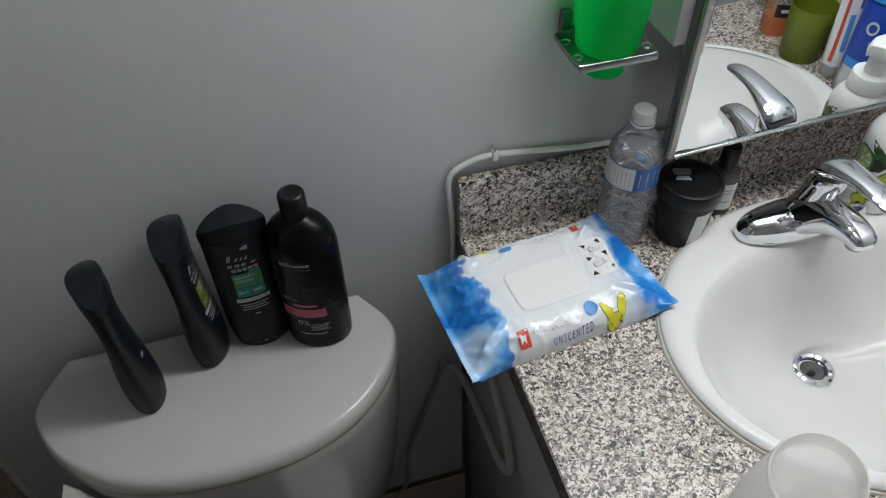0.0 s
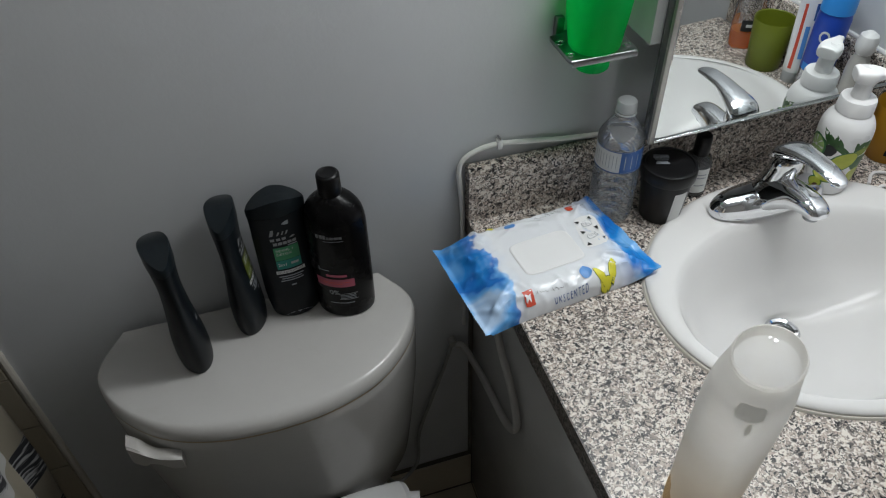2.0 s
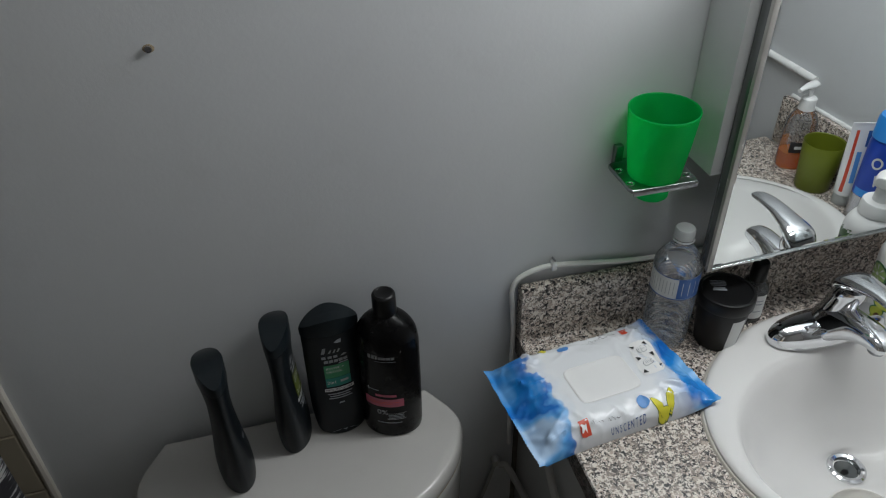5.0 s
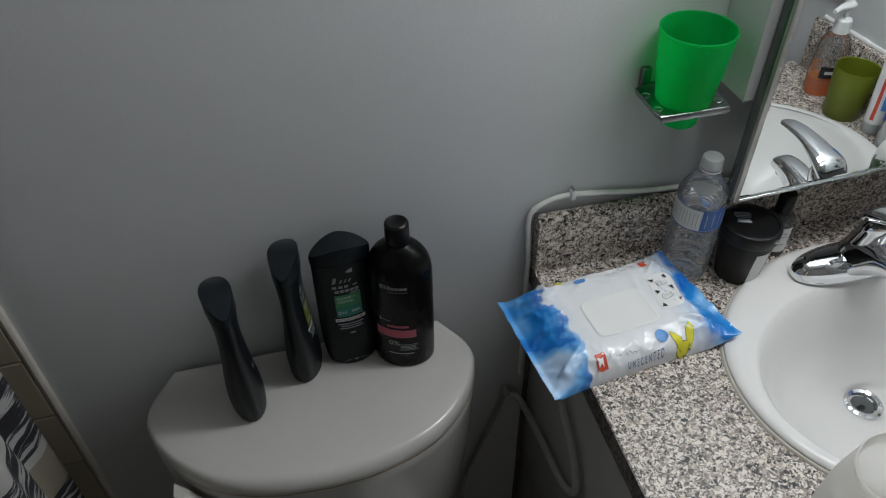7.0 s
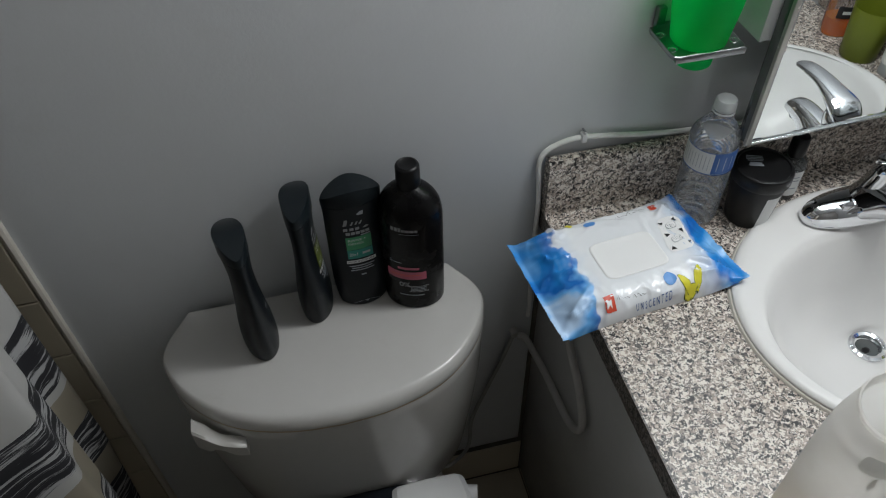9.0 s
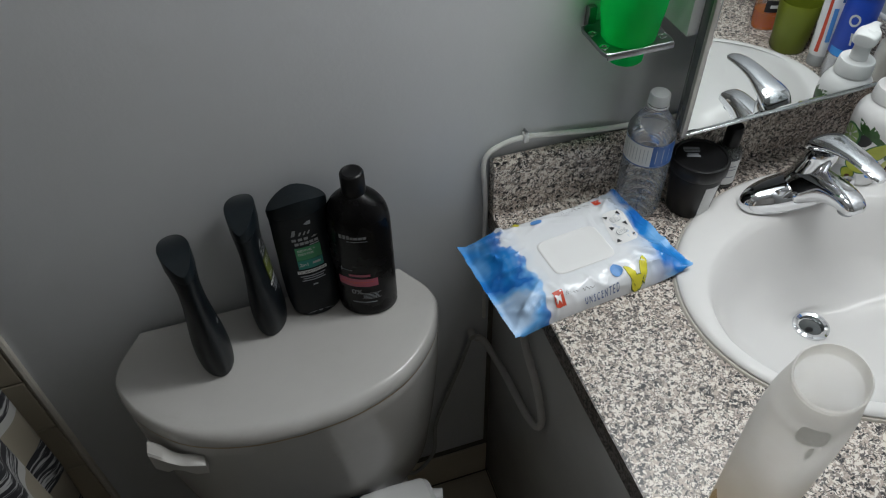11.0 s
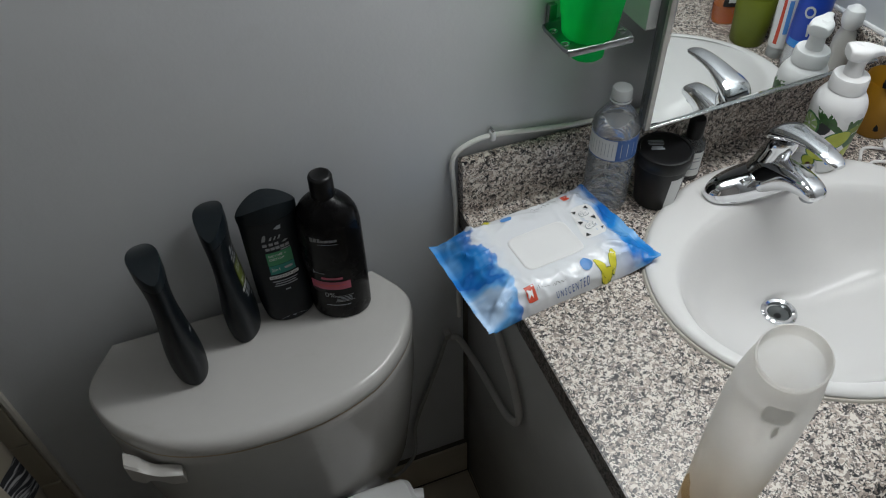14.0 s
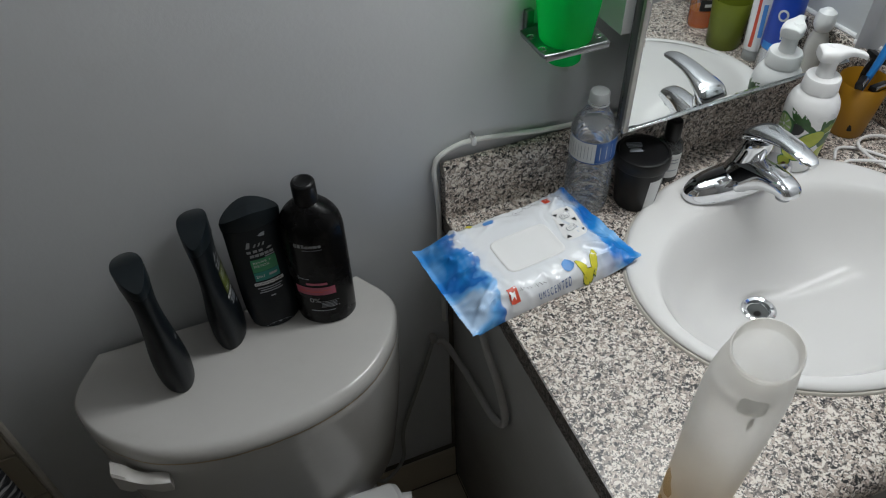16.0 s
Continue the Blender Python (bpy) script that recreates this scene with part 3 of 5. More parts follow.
# ---- mirror cabinet ----
def mirror_cabinet():
    t = thing("mirror_cabinet", pose(0, 0, 0), "white bathroom wall cabinet with a frameless mirror door", "mirror cabinet")
    part("body", rings(bmesh.new(), [[(0.219, -0.0015, z), (0.219, -0.0728, z), (0.636, -0.0552, z), (0.636, -0.0015, z)] for z in (1.080, 1.37)]), CAB_SIDE, t, "white cabinet body")
    # the door turns about its right edge
    W, B, Z0, Z1 = 0.408, 0.0085, 0.940, 1.38
    door = part("door", box((-W, 0.0, Z0), (0, 0.016, Z1), 0.001), DARK_EDGE, t, "dark polished door edge")
    door.matrix_basis = pose(0.641, -0.0725, 0, 0, 0, 2.4)
    bm = bmesh.new()
    lo = [bm.verts.new(p) for p in ((-W, -0.0035, Z0), (0, -0.0035, Z0), (0, -0.0035, Z1), (-W, -0.0035, Z1))]
    bk = [bm.verts.new((v.co.x, -0.0005, v.co.z)) for v in lo]
    hi = [bm.verts.new(p) for p in ((-W + B, -0.0046, Z0 + B), (-B, -0.0046, Z0 + B), (-B, -0.0046, Z1 - B), (-W + B, -0.0046, Z1 - B))]
    for i in range(4):
        j = (i + 1) % 4
        bm.faces.new((lo[i], lo[j], hi[j], hi[i]))
        bm.faces.new((bk[i], bk[j], lo[j], lo[i]))
    bm.faces.new(hi)
    part("mirror_pane", bm, MIRROR, door, "mirror glass", smooth=False)
    part("edge_trim", box((-W - 0.002, -0.0064, Z0 - 0.001), (-W + 0.0062, -0.0002, Z1), 0.0012), TRIM_PALE, door, "pale metal strip down the door edge")
    part("lower_trim", box((-W + 0.0064, -0.0064, Z0 - 0.001), (0, -0.0002, Z0 + 0.0034), 0.0010), EDGE_METAL, door, "thin metal strip under the mirror")


mirror_cabinet()


# ---- toilet ----
TX = -0.336
HALF = [(0.0, -0.238), (0.055, -0.234), (0.105, -0.222), (0.145, -0.204), (0.178, -0.178), (0.205, -0.146), (0.221, -0.112), (0.2255, -0.088), (0.219, -0.064), (0.205, -0.040), (0.192, -0.019)]


def d_shape(grow=0.0, z=0.0, squeeze=1.0):
    half = spline(HALF, 4)
    pts = [(x, y) for x, y in half] + [(-x, y) for x, y in reversed(half[1:])]
    out = []
    c = Vector((0, -0.11))
    for i, (x, y) in enumerate(pts):
        d = Vector((x, y)) - c
        k = 1 + grow * (0.35 + 0.65 * max(0.0, -d.y / d.length) if grow < 0 else 1.0) / d.length
        yy = -0.11 + d.y * k
        out.append((x * k * squeeze, min(yy, -0.0165) if grow <= 0 else min(yy, -0.014), z))
    return out


def toilet():
    t = thing("toilet", pose(TX, 0.006, 0), "white china toilet with bow-fronted tank standing against the wall", "toilet")
    lid = [(0.0, -0.002), (0.0010, -0.0004), (0.0035, 0.0), (0.0090, -0.0008), (0.0145, -0.0030), (0.0185, -0.0062), (0.0212, -0.0102), (0.0226, -0.0142), (0.0232, -0.0185), (0.0235, -0.05), (0.0235, -0.09)]
    part("tank_lid", rings(bmesh.new(), [d_shape(g, 0.7110 + z) for z, g in lid]), TANK_CERAMIC_DIM, t, "white tank lid with rounded rim")
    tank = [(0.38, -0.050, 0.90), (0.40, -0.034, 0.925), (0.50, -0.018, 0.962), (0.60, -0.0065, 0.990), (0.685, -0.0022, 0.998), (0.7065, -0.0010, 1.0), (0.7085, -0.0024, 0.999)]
    part("tank", rings(bmesh.new(), [d_shape(g, z, s) for z, g, s in tank]), TANK_CERAMIC_DIM, t)
    part("lid_seam", rings(bmesh.new(), [d_shape(g, z, 0.998) for z, g in ((0.7072, -0.0016), (0.7080, -0.0008), (0.7112, -0.0008), (0.7122, -0.0016))]), GRIME, t, "brown grime line under the lid")
    lev = []
    for x, y, z, w, h in spline([(-0.128, -0.218, 0.677, 0.008, 0.011), (-0.143, -0.216, 0.682, 0.009, 0.0120), (-0.156, -0.212, 0.687, 0.009, 0.0080), (-0.168, -0.206, 0.690, 0.010, 0.0100), (-0.177, -0.201, 0.690, 0.0115, 0.0175), (-0.192, -0.192, 0.693, 0.0115, 0.0190)], 4):
        lev.append([(x, y + w * a, z + h * b) for a, b in ((-1, -0.85), (-0.7, -1), (0.7, -1), (1, -0.85), (1, 0.85), (0.7, 1), (-0.7, 1), (-1, 0.85))])
    lv = part("flush_lever", rings(bmesh.new(), lev), OFFWHITE, t, "white plastic flush lever")
    part("lever_hub", sweep([(-0.136, -0.206, 0.672), (-0.135, -0.198, 0.672), (-0.134, -0.186, 0.672)], 0.010, 14), WHITE, lv)
    bowl = [(0.0, 0.11, 0.20, -0.36), (0.03, 0.105, 0.20, -0.36), (0.15, 0.09, 0.18, -0.35), (0.26, 0.12, 0.20, -0.38), (0.35, 0.17, 0.24, -0.42), (0.395, 0.182, 0.25, -0.43), (0.40, 0.176, 0.245, -0.43)]
    part("bowl", rings(bmesh.new(), [oval(a, b, z, 48, 0, cy) for z, a, b, cy in spline(bowl, 3)]), CERAMIC, t)
    part("bowl_deck", box((-0.14, -0.30, 0.30), (0.14, -0.03, 0.385), 0.02, 3), CERAMIC, t)
    part("seat_cover", rings(bmesh.new(), [oval(a, b, z, 48, 0, -0.418, 2.8) for z, a, b in ((0.402, 0.178, 0.205), (0.412, 0.186, 0.213), (0.448, 0.186, 0.213), (0.459, 0.178, 0.205), (0.463, 0.12, 0.14))]), LID_BLACK, t, "black toilet seat cover, closed")
    bid = []
    for y, w0, w1, z0, z1 in spline([(-0.201, 0.052, 0.150, 0.440, 0.462), (-0.206, 0.048, 0.158, 0.436, 0.468), (-0.225, 0.045, 0.163, 0.436, 0.470), (-0.30, 0.042, 0.166, 0.436, 0.474), (-0.38, 0.045, 0.163, 0.436, 0.472), (-0.40, 0.052, 0.155, 0.440, 0.466)], 3):
        bid.append([(w0, y, z0), (w1, y, z0), (w1, y, z1 - 0.008), (w1 - 0.008, y, z1 - 0.001), (0.5 * (w0 + w1), y, z1 + 0.002), (w0 + 0.008, y, z1 - 0.001), (w0, y, z1 - 0.008)])
    bp = part("side_control", rings(bmesh.new(), [[(x, y - 0.017, z + 0.001) for x, y, z in lp] for lp in bid]), WHITE, t, "white side control box of the seat washer")
    part("control_knob", sweep([(0.160, -0.250, 0.452), (0.168, -0.252, 0.452), (0.176, -0.254, 0.452)], 0.013, 14), WHITE, bp)


toilet()


# ---- wall things ----
def cup_holder():
    t = thing("cup_holder", pose(0.1535, 0, 1.078), "square chrome wall holder gripping a green tumbler", "cup holder")
    n = 48
    hole = [(x, y) for x, y, _ in oval(0.029, 0.029, 0, n, 0, -0.045)]

    def square(z, g):
        out = []
        for x, y in hole:
            dx, dy = x, y + 0.045
            k = (abs(dx / (0.0465 - g)) ** 14 + abs(dy / (0.036 - g)) ** 14) ** (-1 / 14)
            out.append((dx * k, -0.045 + dy * k, z))
        return out

    flat = lambda z: [(x, y, z) for x, y in hole]
    part("plate", rings(bmesh.new(), [flat(-0.002), square(-0.002, 0.001), square(-0.001, 0.0), square(0.003, 0.0), square(0.0038, 0.001), square(0.0024, 0.0045), flat(0.0024), flat(-0.002)], False, False), DULL_CHROME, t)
    part("rim_bar", box((-0.0440, -0.0826, -0.0042), (0.0440, -0.0806, 0.0040), 0.0008), DULL_CHROME, t, "chrome front rim")
    part("wall_mount", box((-0.036, -0.010, -0.004), (-0.024, -0.0005, 0.026), 0.002), DULL_CHROME, t)
    part("bracket", box((-0.030, -0.024, -0.001), (0.030, -0.0005, 0.0022), 0.0008), DULL_CHROME, t)
    for x, y in ((-0.039, -0.062), (0.039, -0.062), (0.039, -0.030), (-0.039, -0.030)):
        part("brush_hole", rings(bmesh.new(), [oval(r, r * 0.9, z, 20, x, y) for r, z in ((0.0062, 0.0022), (0.0058, 0.0034), (0.0042, 0.0030), (0.0038, 0.0022))]), CHROME, t)


def green_tumbler():
    t = thing("green_tumbler", pose(0.1535, -0.0480, 1.050), "translucent green plastic tumbler held in the wall holder", "tumbler")
    prof = [(0.0, 0.008), (0.0, 0.0205), (0.002, 0.0225), (0.026, 0.0240), (0.0285, 0.0265), (0.0300, 0.0305), (0.033, 0.0330), (0.072, 0.0385), (0.1175, 0.0430)]
    inner = [(0.1175, 0.0414), (0.072, 0.0368), (0.035, 0.0312), (0.033, 0.029), (0.0325, 0.004)]
    part("cup", lathe(prof + inner, 56, cap_first=True), GREEN, t)
    part("rim", lathe([(0.1176, 0.0413), (0.1178, 0.0433), (0.1205, 0.0436), (0.1218, 0.0428), (0.1210, 0.0416), (0.1176, 0.0413)], 56, cap_first=False, cap_last=False), GREEN, t)


def nail():
    t = thing("wall_nail", pose(-0.410, 0, 1.294), "small dark nail in a chipped hole in the wall", "nail")
    part("nail_head", sweep([(0, 0.004, 0), (0, -0.002, 0.0003), (0, -0.005, 0.0005)], 0.0035, 10), STEEL, t)
    part("chip", rings(bmesh.new(), [oval(0.006, 0.0045, 0, 14), oval(0.0045, 0.003, 0.0008, 14)]), GRIME, t, "chipped dark plaster").rotation_euler = (radians(90), 0, 0)


def wall_cable():
    t = thing("wall_cable", pose(0, 0, 0), "white flat cable clipped along the wall above the counter", "cable")
    pts = [(0.60, -0.010, 0.9045), (0.45, -0.010, 0.9045), (0.30, -0.010, 0.9045), (0.22, -0.008, 0.9055), (0.16, -0.007, 0.909), (0.10, -0.006, 0.917), (0.047, -0.006, 0.924), (0.018, -0.006, 0.921), (-0.006, -0.006, 0.909), (-0.0135, -0.007, 0.889), (-0.0120, -0.008, 0.860), (-0.0090, -0.008, 0.815), (-0.0085, -0.007, 0.77), (-0.008, -0.006, 0.70), (-0.006, -0.006, 0.62), (-0.005, -0.006, 0.55)]
    part("cord", sweep(pts, 0.0037, 10, 6), CABLE, t)
    part("clip", box((0.043, -0.0125, 0.917), (0.051, -0.0005, 0.932), 0.0025), WHITE, t, "white cable clip")
    part("clip_nail", sweep([(0.047, -0.001, 0.934), (0.047, -0.008, 0.9345), (0.047, -0.0115, 0.935)], 0.0016, 8), STEEL, t)


def hoses():
    t = thing("washer_hose", pose(0, 0, 0), "grey hose looping from the wall valve beside the vanity", "hose")
    part("loop", sweep([(-0.024, -0.014, 0.508), (-0.012, -0.020, 0.507), (0.000, -0.045, 0.485), (0.001, -0.094, 0.497), (0.001, -0.150, 0.506), (0.001, -0.190, 0.514), (0.001, -0.218, 0.530), (0.001, -0.234, 0.552), (0.001, -0.237, 0.578), (0.001, -0.224, 0.606), (0.001, -0.203, 0.632), (0.001, -0.165, 0.660), (0.002, -0.130, 0.700), (0.003, -0.110, 0.757)], 0.0060, 10, 6), HOSE, t)
    v = part("valve", sweep([(-0.028, -0.0005, 0.512), (-0.028, -0.010, 0.512), (-0.028, -0.015, 0.512)], 0.007, 14), HOSE, t, "grey valve knob")
    t2 = thing("supply_hose", pose(0, 0, 0), "dark supply hose running from the valve to the tank", "hose")
    part("line", sweep([(-0.031, -0.010, 0.506), (-0.048, -0.010, 0.44), (-0.073, -0.011, 0.36), (-0.103, -0.014, 0.26), (-0.115, -0.03, 0.18), (-0.16, -0.05, 0.16), (-0.185, -0.07, 0.24), (-0.19, -0.08, 0.39)], 0.0038, 10, 5), DARK_HOSE, t2)


def conduit():
    t = thing("wall_conduit", pose(0, 0, 0), "white cable tube fixed along the side wall", "conduit")
    part("tube", sweep([(0.767, -0.50, 0.958), (0.767, -0.7, 0.964), (0.767, -1.0, 0.966), (0.767, -1.4, 0.968)], 0.0075, 12), WHITE, t)


cup_holder()
green_tumbler()
nail()
wall_cable()
hoses()
conduit()


# ---- bottles on the tank ----
CARE = [(0.0, 0.0315, 0.0195), (0.003, 0.0340, 0.0215), (0.025, 0.0372, 0.0232), (0.055, 0.0388, 0.0222), (0.090, 0.0388, 0.0185), (0.120, 0.0383, 0.0158), (0.150, 0.0382, 0.0148), (0.172, 0.0378, 0.0158), (0.193, 0.0380, 0.0176)]


def care_bottle(m, label, panel, panel2, crescent=True):
    t = thing("shampoo_bottle", m, label, "bottle", "bottles on the tank")
    rows = spline(CARE, 4)
    rx, ry = at_z(CARE, 1), at_z(CARE, 2)
    part("body", rings(bmesh.new(), [oval(r[1], r[2], r[0], 48, e=1.85) for r in rows]), SLATE, t)
    # flip cap, arched along its width
    loops = [oval(0.0386, 0.0182, 0.1936, 48, e=1.72)]
    for k in (1.0, 0.97, 0.75, 0.5, 0.25, 0.03):
        loops.append([(x * k, y * k, 0.221 - 0.015 * abs(x * k / 0.0383) ** 1.8 + (-0.002 if k == 1.0 else 0)) for x, y, _ in oval(0.0388, 0.0186, 0, 48, e=1.65)])
    cap = part("flip_cap", rings(bmesh.new(), loops), SLATE_CAP, t, "blue-black flip cap", angle=0.5)
    def pr(bm, material, name):
        bmesh.ops.translate(bm, verts=bm.verts, vec=(0, 0, -0.006))
        return part(name, bend(bm, rx, ry, 0.0006, 1.85), material, t)

    if panel is None:
        pr(bar(-0.0195, -0.012, 0.095, 0.101, 3), DIM_PRINT, "label_strip")
        return t
    # brand mark: a drop, leaning blocks and two rows of small blocks
    pr(sheet([(0.001, 0.186), (0.006, 0.190), (0.011, 0.1905), (0.0085, 0.1865), (0.010, 0.183), (0.005, 0.1835)]), GREY_PRINT, "brand_print")
    for x, w, h in ((-0.0175, 0.0060, 0.0115), (-0.0085, 0.0040, 0.0062), (-0.0025, 0.0036, 0.0062), (0.0030, 0.0040, 0.0062)):
        pr(sheet([(x, 0.1660), (x + w * 0.75, 0.1665), (x + w, 0.1660 + h * 0.45), (x + w * 0.8 + 0.002, 0.1660 + h), (x + 0.003, 0.1660 + h)]), DIM_PRINT, "brand_print")
    for z, xs in ((0.1560, (-0.0175, -0.0095, -0.0020)), (0.1480, (-0.0150, -0.0085, -0.0020, 0.0045, 0.0110))):
        for x in xs:
            pr(bar(x, x + 0.0054, z, z + 0.0050, 2), DIM_PRINT, "brand_print")
    pr(sheet([(0.0075, 0.1575), (0.0125, 0.1612), (0.0165, 0.1590), (0.0120, 0.1568)]), DIM_PRINT, "brand_print")
    pr(bar(0.004, 0.017, 0.1445, 0.1462, 3), GREY_PRINT, "print_line")
    pr(bar(-0.0165, 0.0175, 0.120, 0.1435), panel, "colour_panel")
    pr(bar(-0.0165, 0.0175, 0.104, 0.1195), panel2, "colour_panel")
    if crescent:
        for text, z in (("REVIVE +", 0.1375), ("DETOX", 0.1310)):
            for q in pr(letters(text, 0.0062, -0.0140, z, align="LEFT"), PALE_PRINT, "print").data.vertices:
                q.co.y -= 0.0004
    for q in pr(letters("2in1", 0.0075, -0.0085, 0.112), PALE_PRINT, "print").data.vertices:
        q.co.y -= 0.0004
    pr(bar(0.003, 0.014, 0.110, 0.114), SILVER_PRINT, "print_line")
    pr(bar(-0.0195, 0.0205, 0.0955, 0.1012), PALE_PRINT, "label_strip")
    for v in (pr(letters("MICROMOISTURE", 0.0046, 0.0, 0.0983), BLACK_PRINT, "print"),):
        for q in v.data.vertices:
            q.co.y -= 0.0003
    for z, a in ((0.0905, 0.017), (0.0865, 0.014), (0.0825, 0.016)):
        pr(bar(-a, a, z - 0.0009, z + 0.0009), GREY_PRINT, "print_line")
    pr(bar(-0.003, 0.004, 0.072, 0.0745), GREY_PRINT, "print_line")
    if crescent:
        pr(sheet([(-0.020, 0.010), (0.0, 0.0075), (0.020, 0.010), (0.011, 0.0165), (0.0, 0.0185), (-0.011, 0.0165)]), GREY_PRINT, "base_tab")
    return t


def round_black_bottle():
    t = thing("shampoo_bottle", pose(-0.2045, -0.057, 0.7348, 0, 0, -20) @ Matrix.Diagonal((1, 1, 0.978, 1)), "round-shouldered black shampoo bottle with a pink band", "bottle", "bottles on the tank")
    prof = [(0.0, 0.0385, 0.030), (0.002, 0.0400, 0.0312), (0.010, 0.0415, 0.0325), (0.08, 0.0420, 0.0328), (0.150, 0.0420, 0.0328), (0.170, 0.0415, 0.0324), (0.186, 0.0385, 0.0300), (0.199, 0.0310, 0.0250), (0.208, 0.0205, 0.0190), (0.213, 0.0140, 0.0140)]
    rx, ry = at_z(prof, 1), at_z(prof, 2)
    part("body", rings(bmesh.new(), [oval(r[1], r[2], r[0], 48) for r in spline(prof, 4)]), BLACK_SHEEN, t)
    part("screw_cap", lathe([(0.2125, 0.0150), (0.214, 0.0156), (0.241, 0.0152), (0.2435, 0.0140), (0.2445, 0.0115), (0.2435, 0.010)], 36), BLACK, t, "ribbed black cap", angle=0.9)
    pr = lambda bm, material, name: part(name, bend(bm, rx, ry, 0.0005), material, t)
    # brand mark as a row of plain blocks
    for x, w, h in ((-0.0215, 0.0040, 0.0068), (-0.0165, 0.0040, 0.0068), (-0.0115, 0.0036, 0.0068), (-0.0070, 0.0034, 0.0044), (-0.0028, 0.0054, 0.0044), (0.0034, 0.0054, 0.0044), (0.0096, 0.0040, 0.0044)):
        pr(bar(x, x + w, 0.1562, 0.1562 + h, 2), DIM_PRINT, "brand_print")
    pr(bar(-0.012, 0.015, 0.1518, 0.1526), GREY_PRINT, "print_line")
    pr(bar(-0.026, -0.010, 0.0955, 0.0968), GREY_PRINT, "print_line")
    pr(bar(-0.0255, -0.0243, 0.0935, 0.1010, 1), GREY_PRINT, "print_line")
    pr(bar(-0.016, 0.013, 0.0840, 0.0885, 8), PINK_PRINT, "print_line")
    pr(bar(-0.031, 0.022, 0.0640, 0.0795, 14), PINK_PRINT, "pink_band")
    for x0, x1, z in ((-0.027, 0.016, 0.0735), (-0.027, 0.006, 0.0705)):
        for q in pr(bar(x0, x1, z - 0.0005, z + 0.0005, 10), RED, "print_line").data.vertices:
            q.co.y -= 0.0003
    pr(letters("0%", 0.013, -0.008, 0.052), SILVER_PRINT, "print")
    pr(bar(-0.002, 0.024, 0.0495, 0.0503), SILVER_PRINT, "print_line")
    pr(bar(-0.002, 0.024, 0.0380, 0.0388), SILVER_PRINT, "print_line")
    for z in (0.047, 0.044, 0.041):
        pr(bar(0.0, 0.021, z - 0.0007, z + 0.0007), GREY_PRINT, "print_line")
    pr(bar(-0.016, 0.018, 0.030, 0.0318), GREY_PRINT, "print_line")


SHORT = Matrix.Diagonal((1, 1, 0.978, 1))
care_bottle(pose(-0.2765, -0.042, 0.7348, 0, 0, 5) @ Matrix.Diagonal((1, 1, 0.958, 1)), "blue-black flat shampoo bottle with a green label panel", GREEN_PRINT, TEAL_PRINT)
care_bottle(pose(-0.3435, -0.048, 0.7348, 0, 0, 80) @ SHORT, "blue-black flat bottle turned sideways, yellow-green label panel", OLIVE_PRINT, OLIVE_PRINT)
care_bottle(pose(-0.4245, -0.094, 0.7348, 0, 0, 100) @ SHORT, "blue-black flat bottle standing edge-on at the tank lid", None, None)
round_black_bottle()


